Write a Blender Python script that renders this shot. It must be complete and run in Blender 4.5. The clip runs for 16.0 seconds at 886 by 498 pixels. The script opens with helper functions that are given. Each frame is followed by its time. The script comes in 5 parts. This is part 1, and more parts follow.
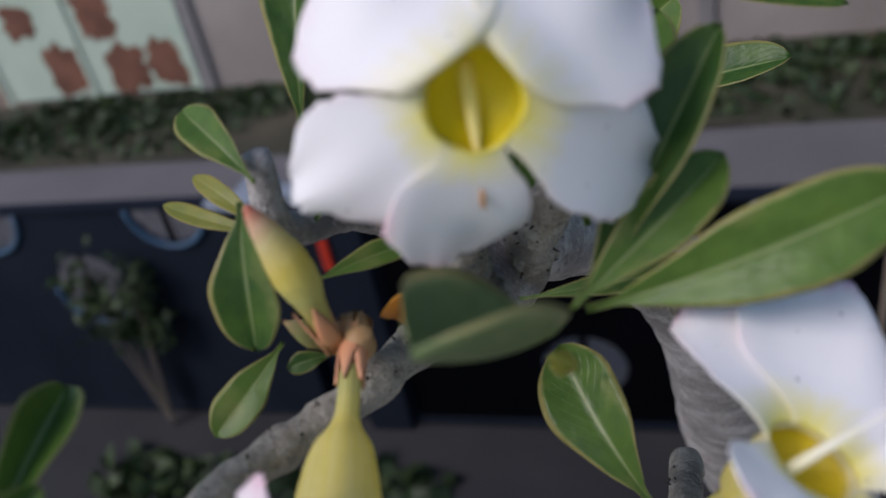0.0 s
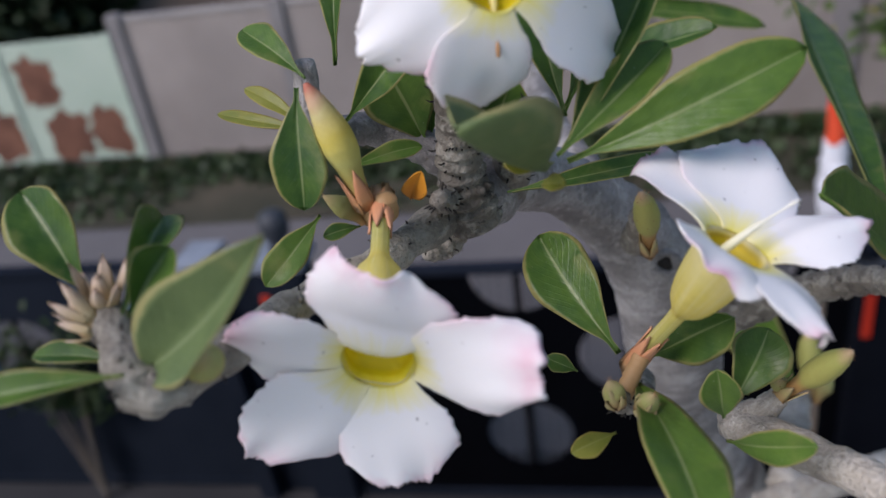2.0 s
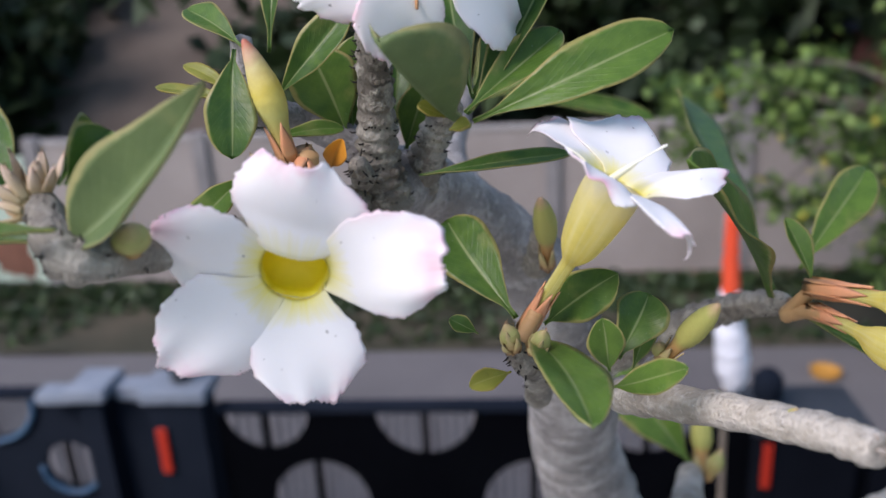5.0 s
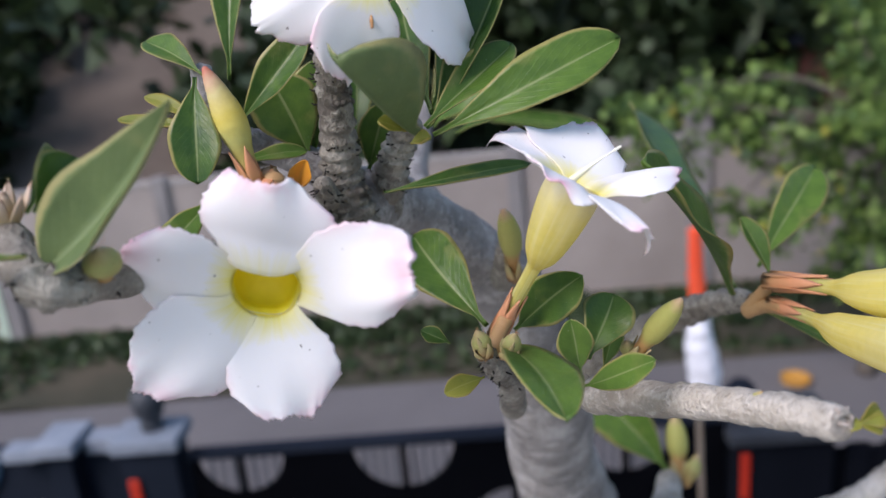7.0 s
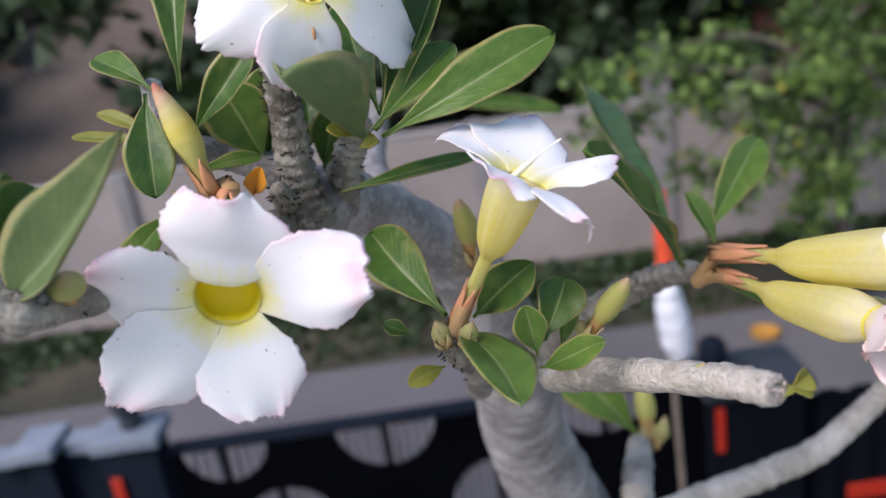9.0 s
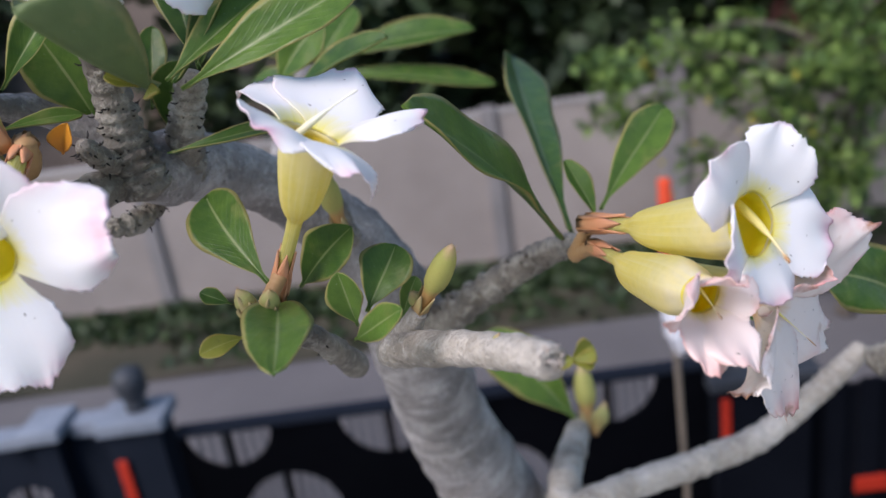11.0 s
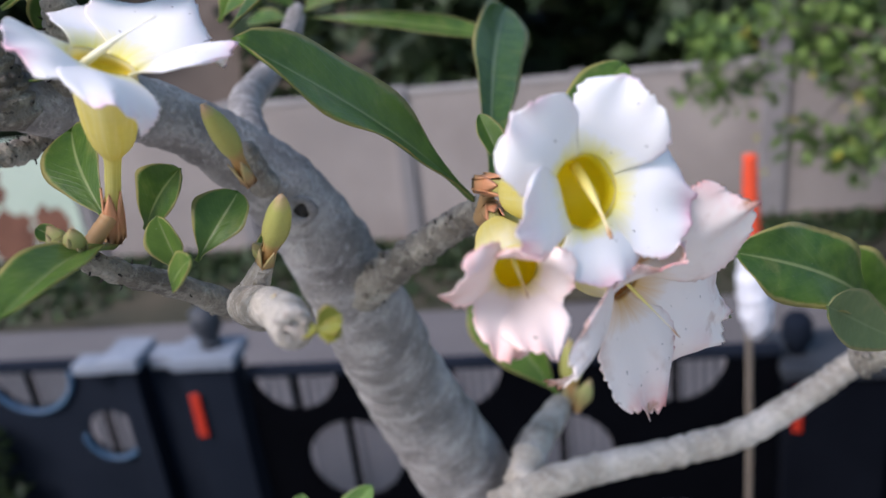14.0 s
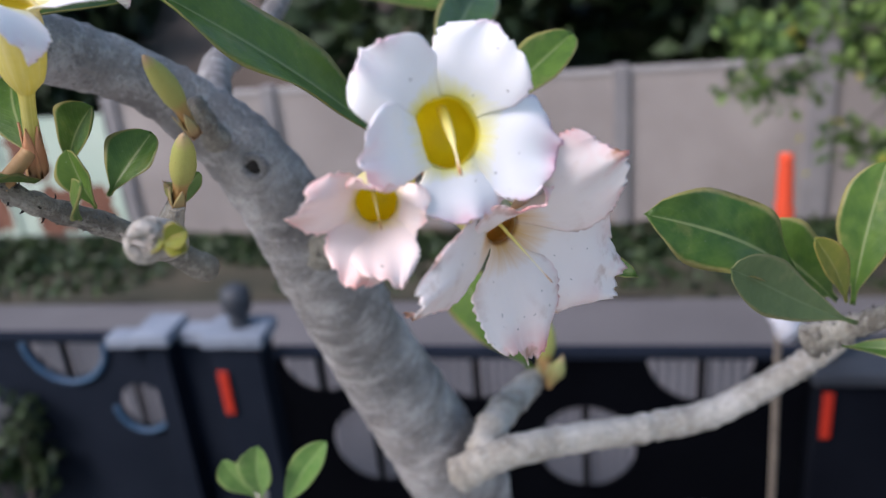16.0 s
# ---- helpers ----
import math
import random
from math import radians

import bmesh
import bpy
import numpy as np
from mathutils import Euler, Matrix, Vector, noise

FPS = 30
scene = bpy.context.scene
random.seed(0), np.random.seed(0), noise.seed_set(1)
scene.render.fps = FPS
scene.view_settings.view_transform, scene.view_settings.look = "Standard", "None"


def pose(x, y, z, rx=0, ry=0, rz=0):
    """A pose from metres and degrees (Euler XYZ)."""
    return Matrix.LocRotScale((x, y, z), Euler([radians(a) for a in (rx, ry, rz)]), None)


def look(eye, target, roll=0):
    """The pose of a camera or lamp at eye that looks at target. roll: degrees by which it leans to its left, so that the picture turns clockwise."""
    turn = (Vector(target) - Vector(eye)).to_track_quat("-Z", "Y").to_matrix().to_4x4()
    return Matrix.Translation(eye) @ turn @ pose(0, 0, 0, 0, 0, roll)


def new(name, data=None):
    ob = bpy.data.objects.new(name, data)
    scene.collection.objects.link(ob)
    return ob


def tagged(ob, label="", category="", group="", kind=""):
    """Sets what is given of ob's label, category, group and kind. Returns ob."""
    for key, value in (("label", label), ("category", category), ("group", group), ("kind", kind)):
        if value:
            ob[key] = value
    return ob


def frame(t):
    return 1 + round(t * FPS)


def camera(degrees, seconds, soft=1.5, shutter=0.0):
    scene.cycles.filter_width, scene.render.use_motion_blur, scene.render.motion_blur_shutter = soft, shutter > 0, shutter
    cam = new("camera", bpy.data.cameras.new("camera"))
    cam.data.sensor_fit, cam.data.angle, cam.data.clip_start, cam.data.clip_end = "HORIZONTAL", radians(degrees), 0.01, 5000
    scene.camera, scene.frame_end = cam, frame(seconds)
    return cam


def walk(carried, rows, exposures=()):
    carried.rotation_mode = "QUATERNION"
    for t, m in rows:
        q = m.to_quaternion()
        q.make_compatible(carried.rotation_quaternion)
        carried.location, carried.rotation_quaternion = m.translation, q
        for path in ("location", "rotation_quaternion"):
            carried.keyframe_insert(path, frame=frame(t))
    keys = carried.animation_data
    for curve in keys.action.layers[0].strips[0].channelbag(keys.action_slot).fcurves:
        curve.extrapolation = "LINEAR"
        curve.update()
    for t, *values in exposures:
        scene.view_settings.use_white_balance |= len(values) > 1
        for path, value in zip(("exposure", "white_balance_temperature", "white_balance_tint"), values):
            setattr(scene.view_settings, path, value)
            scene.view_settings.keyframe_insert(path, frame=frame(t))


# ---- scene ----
cam = camera(56.9, 16.0)
PATH = [
    (0, pose(0.0240, 0.0682, 4.2004, 55.87, 9.87, 11.62)),
    (0.5, pose(0.0249, 0.0568, 4.2019, 57.56, 9.21, 10.44)),
    (1, pose(0.0207, 0.0413, 4.1999, 59.07, 7.63, 9.53)),
    (1.5, pose(0.0215, 0.0249, 4.1975, 60.13, 8.19, 9.28)),
    (2, pose(0.0178, 0.0061, 4.1870, 60.48, 7.65, 8.40)),
    (2.5, pose(0.0181, -0.0086, 4.1851, 61.78, 7.02, 8.21)),
    (3, pose(0.0157, -0.0110, 4.1716, 64.89, 5.46, 7.65)),
    (3.5, pose(0.0158, -0.0152, 4.1605, 68.03, 4.16, 6.59)),
    (4, pose(0.0124, -0.0238, 4.1519, 68.69, 3.19, 6.44)),
    (4.5, pose(0.0132, -0.0279, 4.1484, 69.98, 2.41, 5.22)),
    (5, pose(0.0192, -0.0312, 4.1501, 70.26, 2.78, 3.93)),
    (5.2, pose(0.0248, -0.0331, 4.1476, 70.46, 2.11, 4.35)),
    (7.3, pose(0.0160, -0.0374, 4.1462, 72.23, 5.36, 0.49)),
    (7.5, pose(0.0130, -0.0385, 4.1438, 71.81, 5.12, 0.30)),
    (8, pose(0.0086, -0.0485, 4.1495, 71.73, 4.85, -0.01)),
    (8.5, pose(0.0134, -0.0465, 4.1561, 71.72, 6.53, -1.80)),
    (8.7, pose(0.0172, -0.0457, 4.1553, 70.46, 7.54, -2.71)),
    (10.8, pose(0.0730, -0.0313, 4.1381, 69.64, 8.80, -2.03)),
    (11, pose(0.0770, -0.0328, 4.1350, 69.49, 7.82, -1.30)),
    (11.5, pose(0.0957, -0.0228, 4.1374, 67.64, 9.88, -1.86)),
    (12, pose(0.1179, -0.0150, 4.1294, 68.12, 7.60, -0.67)),
    (12.5, pose(0.1275, -0.0107, 4.1226, 68.00, 6.60, 0.84)),
    (13, pose(0.1295, -0.0277, 4.1219, 68.78, 4.62, 3.90)),
    (13.5, pose(0.1350, -0.0162, 4.1228, 68.58, 5.47, 4.38)),
    (14, pose(0.1381, -0.0124, 4.1193, 67.61, 6.24, 5.69)),
    (14.5, pose(0.1475, -0.0121, 4.1205, 67.56, 6.44, 7.27)),
    (15, pose(0.1494, -0.0132, 4.1130, 67.17, 6.12, 7.84)),
    (15.5, pose(0.1682, -0.0218, 4.1145, 68.45, 5.15, 8.17)),
    (16, pose(0.1753, -0.0197, 4.1077, 67.29, 5.12, 8.91)),
]
cam.data.dof.use_dof = True
cam.data.dof.focus_distance = 0.225
cam.data.dof.aperture_fstop = 11.0
walk(cam, PATH, [(0.0, -0.84), (0.5, -0.72), (1.5, -0.66), (3.0, -0.43), (4.5, -0.22), (9.0, -0.20), (11.0, -0.24), (11.7, -0.10), (12.5, -0.04), (14.0, -0.10), (16.0, -0.07)])

# ---- sky and sun ----
world = bpy.data.worlds.new("sky")
world.use_nodes = True
scene.world = world
wn = world.node_tree.nodes
sky = wn.new("ShaderNodeTexSky")
sky.sky_type = "NISHITA"
sky.sun_disc = False
sky.sun_elevation = radians(45)
sky.sun_rotation = radians(-135)
world.node_tree.links.new(sky.outputs[0], wn["Background"].inputs[0])
wn["Background"].inputs[1].default_value = 0.23
sun = new("sun", bpy.data.lights.new("sun", "SUN"))
sun.data.energy = 3.9
sun.data.angle = radians(28)
sun.data.color = (1.0, 0.90, 0.965)
sun.matrix_world = look((-5.0, -5.0, 7.0), (0.0, 0.0, 0.0))

# ---- materials ----
def material(name, rough=0.6, metal=0.0):
    m = bpy.data.materials.new(name)
    m.use_nodes = True
    t = m.node_tree
    b = t.nodes["Principled BSDF"]
    b.inputs["Roughness"].default_value = rough
    b.inputs["Metallic"].default_value = metal
    return m, t, b


def node(t, kind, **sockets):
    n = t.nodes.new("ShaderNode" + kind)
    for k, v in sockets.items():
        n.inputs[k].default_value = v
    return n


def noise_of(t, scale, detail=4.0, vector=None, rough=0.55):
    n = node(t, "TexNoise", Scale=scale, Detail=detail, Roughness=rough)
    if vector is None:
        vector = t.nodes.new("ShaderNodeTexCoord").outputs["Object"]
    t.links.new(vector, n.inputs["Vector"])
    return n.outputs["Fac"]


def ramp(t, fac, stops):
    n = t.nodes.new("ShaderNodeValToRGB")
    e = n.color_ramp.elements
    while len(e) < len(stops):
        e.new(0.5)
    for el, (p, c) in zip(e, stops):
        el.position, el.color = p, (*c, 1)
    t.links.new(fac, n.inputs[0])
    return n.outputs[0]


def math_of(t, op, a, b=None, clamp=False):
    n = t.nodes.new("ShaderNodeMath")
    n.operation, n.use_clamp = op, clamp
    for i, v in enumerate((a, b)):
        if v is None:
            continue
        if isinstance(v, (int, float)):
            n.inputs[i].default_value = v
        else:
            t.links.new(v, n.inputs[i])
    return n.outputs[0]


def mix_of(t, fac, a, b, blend="MIX"):
    n = t.nodes.new("ShaderNodeMix")
    n.data_type, n.blend_type = "RGBA", blend
    for i, v in ((0, fac), (6, a), (7, b)):
        if isinstance(v, (int, float)):
            n.inputs[i].default_value = v
        elif isinstance(v, tuple):
            n.inputs[i].default_value = (*v, 1)
        else:
            t.links.new(v, n.inputs[i])
    return n.outputs[2]


def bump_of(t, b, height, strength, distance):
    n = node(t, "Bump", Strength=strength, Distance=distance)
    t.links.new(height, n.inputs["Height"])
    t.links.new(n.outputs[0], b.inputs["Normal"])


def two_scale(name, dark, light, scale, fine, rough=0.75, metal=0.0, bump=0.3, distance=0.01, stain=None):
    """A plain surface with broad stains and a fine grain."""
    m, t, b = material(name, rough, metal)
    broad = noise_of(t, scale, 5)
    grain = noise_of(t, fine, 3)
    col = ramp(t, broad, [(0.3, dark), (0.72, light)])
    col = mix_of(t, math_of(t, "MULTIPLY", grain, 0.35), col, tuple(c * 0.72 for c in dark))
    if stain:
        spot = ramp(t, noise_of(t, scale * 0.45, 6), [(0.5, (0, 0, 0)), (0.64, (1, 1, 1))])
        col = mix_of(t, spot, col, stain)
    t.links.new(col, b.inputs["Base Color"])
    bump_of(t, b, grain, bump, distance)
    return m


def thin(m, t, b, colour, share):
    """Lets a share of the light through a thin leaf or petal."""
    tr = t.nodes.new("ShaderNodeBsdfTranslucent")
    t.links.new(colour, tr.inputs["Color"])
    mx = t.nodes.new("ShaderNodeMixShader")
    mx.inputs[0].default_value = share
    t.links.new(b.outputs[0], mx.inputs[1])
    t.links.new(tr.outputs[0], mx.inputs[2])
    t.links.new(mx.outputs[0], t.nodes["Material Output"].inputs[0])


def uv_of(t):
    n = t.nodes.new("ShaderNodeSeparateXYZ")
    t.links.new(t.nodes.new("ShaderNodeUVMap").outputs[0], n.inputs[0])
    return n.outputs[0], n.outputs[1]


def leaf_material(name, dark, light, margin, rib, rough=0.38):
    m, t, b = material(name, rough)
    u, v = uv_of(t)
    side = math_of(t, "ABSOLUTE", math_of(t, "SUBTRACT", v, 0.5))
    info = t.nodes.new("ShaderNodeObjectInfo")
    co = t.nodes.new("ShaderNodeTexCoord").outputs["Object"]
    fac = math_of(t, "ADD", math_of(t, "MULTIPLY", noise_of(t, 160, 5, co), 0.75), math_of(t, "MULTIPLY", info.outputs["Random"], 0.3))
    col = ramp(t, fac, [(0.3, dark), (0.75, light)])
    # side veins run out from the rib
    vein = t.nodes.new("ShaderNodeTexWave")
    vein.inputs["Scale"].default_value = 2.6
    vein.inputs["Distortion"].default_value = 1.2
    cmb = t.nodes.new("ShaderNodeCombineXYZ")
    t.links.new(math_of(t, "SUBTRACT", math_of(t, "MULTIPLY", u, 1.6), side), cmb.inputs[0])
    t.links.new(cmb.outputs[0], vein.inputs["Vector"])
    vf = ramp(t, vein.outputs["Fac"], [(0.86, (0, 0, 0)), (1.0, (1, 1, 1))])
    col = mix_of(t, math_of(t, "MULTIPLY", vf, 0.035), col, rib)
    ribf = ramp(t, math_of(t, "ADD", side, math_of(t, "MULTIPLY", u, 0.018)), [(0.022, (1, 1, 1)), (0.04, (0, 0, 0))])
    col = mix_of(t, math_of(t, "MULTIPLY", ribf, 0.75), col, rib)
    ragged = math_of(t, "ADD", side, math_of(t, "MULTIPLY", math_of(t, "SUBTRACT", noise_of(t, 260, 3, co), 0.5), 0.07))
    edge = ramp(t, ragged, [(0.425, (0, 0, 0)), (0.466, (1, 1, 1))])
    col = mix_of(t, math_of(t, "MULTIPLY", edge, 0.85), col, margin)
    blotch = ramp(t, math_of(t, "ADD", noise_of(t, 95, 4, co), math_of(t, "MULTIPLY", math_of(t, "POWER", math_of(t, "MULTIPLY", side, 2.0), 3.0), 0.14)), [(0.60, (0, 0, 0)), (0.74, (1, 1, 1))])
    col = mix_of(t, math_of(t, "MULTIPLY", blotch, 0.45), col, tuple(0.5 * (c + e) for c, e in zip(light, margin)))
    dust = ramp(t, noise_of(t, 1500, 2, co), [(0.70, (0, 0, 0)), (0.76, (1, 1, 1))])
    col = mix_of(t, math_of(t, "MULTIPLY", dust, 0.22), col, (0.55, 0.55, 0.50))
    speck = ramp(t, noise_of(t, 900, 2, co), [(0.72, (0, 0, 0)), (0.77, (1, 1, 1))])
    col = mix_of(t, math_of(t, "MULTIPLY", speck, 0.35), col, (0.10, 0.07, 0.03))
    t.links.new(col, b.inputs["Base Color"])
    h = math_of(t, "ADD", noise_of(t, 420, 3, co), math_of(t, "MULTIPLY", vf, 0.2))
    h = math_of(t, "ADD", h, math_of(t, "MULTIPLY", noise_of(t, 110, 2, co), 2.2))
    b.inputs["Specular IOR Level"].default_value = 0.36
    bump_of(t, b, h, 0.3, 0.0007)
    thin(m, t, b, mix_of(t, 0.6, col, light), 0.32)
    return m


def petal_material(name, white, blush, heart, amount, brown=0.0):
    m, t, b = material(name, 0.55)
    u, v = uv_of(t)
    co = t.nodes.new("ShaderNodeTexCoord").outputs["Object"]
    side = math_of(t, "MULTIPLY", math_of(t, "ABSOLUTE", math_of(t, "SUBTRACT", v, 0.5)), 2.0)
    edge = math_of(t, "MAXIMUM", math_of(t, "POWER", u, 6.0), math_of(t, "MULTIPLY", math_of(t, "POWER", side, 9.0), u))
    patch = noise_of(t, 75, 3, co)
    tint = math_of(t, "MULTIPLY", math_of(t, "MULTIPLY", edge, ramp(t, patch, [(0.42, (0, 0, 0)), (0.7, (1, 1, 1))])), amount, True)
    col = mix_of(t, tint, white, blush)
    ray = t.nodes.new("ShaderNodeCombineXYZ")
    t.links.new(math_of(t, "MULTIPLY", v, 15.0), ray.inputs[0])
    t.links.new(math_of(t, "MULTIPLY", u, 1.5), ray.inputs[1])
    inner = math_of(t, "ADD", u, math_of(t, "MULTIPLY", math_of(t, "SUBTRACT", noise_of(t, 1.0, 3, ray.outputs[0]), 0.5), 0.17))
    mid = math_of(t, "SUBTRACT", 1.0, math_of(t, "MULTIPLY", math_of(t, "POWER", side, 2.0), 0.45), True)
    col = mix_of(t, math_of(t, "MULTIPLY", ramp(t, inner, [(0.0, (1, 1, 1)), (0.07, (0.75, 0.75, 0.75)), (0.25, (0, 0, 0))]), mid), col, heart)
    if brown:
        rust = math_of(t, "MULTIPLY", ramp(t, noise_of(t, 120, 4, co), [(0.55, (0, 0, 0)), (0.66, (1, 1, 1))]), math_of(t, "POWER", edge, 0.6), True)
        col = mix_of(t, math_of(t, "MULTIPLY", rust, brown), col, (0.35, 0.16, 0.06))
    speck = ramp(t, noise_of(t, 640, 1, co), [(0.775, (0, 0, 0)), (0.79, (1, 1, 1))])
    col = mix_of(t, math_of(t, "MULTIPLY", speck, 0.7), col, (0.10, 0.07, 0.05))
    t.links.new(col, b.inputs["Base Color"])
    # fine ribs that fan out along the petal
    fan = t.nodes.new("ShaderNodeTexWave")
    fan.inputs["Scale"].default_value = 5.0
    fan.inputs["Distortion"].default_value = 2.0
    cmb = t.nodes.new("ShaderNodeCombineXYZ")
    t.links.new(v, cmb.inputs[0])
    t.links.new(math_of(t, "MULTIPLY", u, 0.15), cmb.inputs[1])
    t.links.new(cmb.outputs[0], fan.inputs["Vector"])
    bump_of(t, b, math_of(t, "ADD", math_of(t, "MULTIPLY", fan.outputs["Fac"], 0.15), patch), 0.08, 0.0004)
    thin(m, t, b, col, 0.20)
    return m


def bark_material(name, dark, mid, pale, scars, wrinkle):
    """Bark: u runs along the stem in metres, v round it."""
    m, t, b = material(name, 0.72)
    co = t.nodes.new("ShaderNodeTexCoord").outputs["Object"]
    u, v = uv_of(t)
    cmb = t.nodes.new("ShaderNodeCombineXYZ")
    t.links.new(math_of(t, "MULTIPLY", u, 130.0), cmb.inputs[0])
    t.links.new(math_of(t, "MULTIPLY", v, 7.0), cmb.inputs[1])
    ring = noise_of(t, 1.0, 4, cmb.outputs[0])
    broad = noise_of(t, 42, 5, co)
    fine = noise_of(t, 700, 3, co)
    col = ramp(t, broad, [(0.3, dark), (0.52, mid), (0.74, pale)])
    col = mix_of(t, math_of(t, "MULTIPLY", ramp(t, ring, [(0.52, (0, 0, 0)), (0.62, (1, 1, 1))]), wrinkle), col, pale)
    col = mix_of(t, math_of(t, "MULTIPLY", ramp(t, fine, [(0.35, (1, 1, 1)), (0.5, (0, 0, 0))]), 0.4), col, dark)
    fleck = ramp(t, noise_of(t, 210, 5, co, 0.7), [(0.55, (0, 0, 0)), (0.68, (1, 1, 1))])
    col = mix_of(t, math_of(t, "MULTIPLY", fleck, 0.55), col, tuple(min(1.0, c * 1.25) for c in pale))
    crack = ramp(t, noise_of(t, 260, 4, co, 0.65), [(0.30, (1, 1, 1)), (0.42, (0, 0, 0))])
    col = mix_of(t, math_of(t, "MULTIPLY", crack, 0.5), col, tuple(c * 0.6 for c in dark))
    if scars:
        sp = ramp(t, noise_of(t, 700, 2, co), [(0.66, (0, 0, 0)), (0.70, (1, 1, 1))])
        col = mix_of(t, math_of(t, "MULTIPLY", sp, scars), col, (0.02, 0.018, 0.015))
    t.links.new(col, b.inputs["Base Color"])
    bump_of(t, b, math_of(t, "ADD", math_of(t, "ADD", ring, math_of(t, "MULTIPLY", fleck, 0.35)), math_of(t, "MULTIPLY", fine, 0.6)), 0.85, 0.0016)
    return m


def ramp_material(name, stops, rough=0.5, fine=500, through_share=0.0, streak=None):
    """Colour that changes along the part, from its base to its tip."""
    m, t, b = material(name, rough)
    u, v = uv_of(t)
    co = t.nodes.new("ShaderNodeTexCoord").outputs["Object"]
    wob = math_of(t, "MULTIPLY", math_of(t, "SUBTRACT", noise_of(t, 130, 3, co), 0.5), 0.25)
    col = ramp(t, math_of(t, "ADD", u, wob), stops)
    col = mix_of(t, math_of(t, "MULTIPLY", noise_of(t, fine, 3, co), 0.25), col, tuple(c * 0.7 for c in stops[0][1]))
    if streak:
        cmb = t.nodes.new("ShaderNodeCombineXYZ")
        t.links.new(math_of(t, "MULTIPLY", v, 26.0), cmb.inputs[0])
        t.links.new(math_of(t, "MULTIPLY", u, 1.6), cmb.inputs[1])
        line = ramp(t, noise_of(t, 1.0, 3, cmb.outputs[0]), [(0.45, (0, 0, 0)), (0.68, (1, 1, 1))])
        col = mix_of(t, math_of(t, "MULTIPLY", line, 0.55), col, streak)
    t.links.new(col, b.inputs["Base Color"])
    bump_of(t, b, noise_of(t, fine, 3, co), 0.2, 0.0005)
    if through_share:
        thin(m, t, b, col, through_share)
    return m


LEAF = leaf_material("leaf green", (0.038, 0.098, 0.018), (0.125, 0.222, 0.036), (0.42, 0.37, 0.14), (0.30, 0.36, 0.15), 0.36)
LEAFB = leaf_material("leaf underside", (0.12, 0.178, 0.070), (0.185, 0.255, 0.10), (0.40, 0.37, 0.16), (0.25, 0.32, 0.15), 0.5)
LEAFY = leaf_material("young yellow leaf", (0.16, 0.19, 0.03), (0.30, 0.30, 0.05), (0.40, 0.30, 0.08), (0.38, 0.38, 0.12))
LEAFP = leaf_material("pale shoot leaf", (0.10, 0.22, 0.05), (0.20, 0.32, 0.09), (0.30, 0.38, 0.14), (0.34, 0.45, 0.18))
PETAL = petal_material("white petal", (0.92, 0.91, 0.91), (0.80, 0.36, 0.48), (0.88, 0.80, 0.16), 1.0)
PETAL_OLD = petal_material("fading petal", (0.92, 0.84, 0.80), (0.80, 0.40, 0.38), (0.74, 0.44, 0.12), 1.7, 0.9)
PETAL_PINK = petal_material("pink fading petal", (0.93, 0.80, 0.75), (0.84, 0.42, 0.38), (0.86, 0.72, 0.28), 1.5, 0.2)
TUBE = ramp_material("corolla tube", [(0.0, (0.52, 0.54, 0.17)), (0.16, (0.66, 0.62, 0.20)), (0.34, (0.90, 0.77, 0.19)), (0.72, (0.90, 0.79, 0.23)), (0.86, (0.90, 0.82, 0.36)), (1.0, (0.90, 0.86, 0.72))], 0.5, 420, 0.45, (0.90, 0.84, 0.48))
THROAT = ramp_material("yellow throat", [(0.0, (0.86, 0.68, 0.008)), (0.4, (0.92, 0.79, 0.015)), (0.68, (0.93, 0.82, 0.05)), (1.0, (0.91, 0.83, 0.16))], 0.55, 420, 0.25, (0.82, 0.66, 0.015))
THROATP = ramp_material("pale throat", [(0.0, (0.80, 0.62, 0.02)), (0.6, (0.85, 0.76, 0.30)), (1.0, (0.88, 0.86, 0.70))], 0.55, 420, 0.25)
THROATA = ramp_material("aged throat", [(0.0, (0.60, 0.33, 0.08)), (0.5, (0.78, 0.52, 0.18)), (1.0, (0.86, 0.68, 0.42))], 0.6, 420, 0.25, (0.50, 0.22, 0.05))
CREAM = ramp_material("cream anthers", [(0.0, (0.86, 0.78, 0.40)), (0.5, (0.90, 0.87, 0.70)), (1.0, (0.90, 0.88, 0.80))], 0.6)
CALYX = ramp_material("calyx", [(0.0, (0.40, 0.24, 0.10)), (0.4, (0.62, 0.27, 0.13)), (1.0, (0.66, 0.33, 0.19))], 0.6)
CRUMB = two_scale("dry pith crumbs", (0.34, 0.26, 0.20), (0.62, 0.56, 0.50), 300, 900, 0.9)
# black of the dried stipules, and the shade painted into the knot hole
SCAR_SHADE = two_scale("black scar and knot shade", (0.012, 0.010, 0.008), (0.03, 0.025, 0.02), 200, 900, 0.8)
STYLE = ramp_material("stamen threads", [(0.0, (0.86, 0.66, 0.08)), (0.45, (0.90, 0.78, 0.28)), (0.80, (0.86, 0.74, 0.50)), (0.90, (0.45, 0.22, 0.10)), (1.0, (0.30, 0.13, 0.07))], 0.6)
BUD = ramp_material("yellow bud", [(0.0, (0.46, 0.26, 0.10)), (0.2, (0.50, 0.44, 0.12)), (0.38, (0.62, 0.62, 0.20)), (0.58, (0.78, 0.66, 0.13)), (0.76, (0.74, 0.66, 0.30)), (0.9, (0.74, 0.50, 0.32)), (1.0, (0.62, 0.20, 0.14))], 0.6, 700, 0.25)
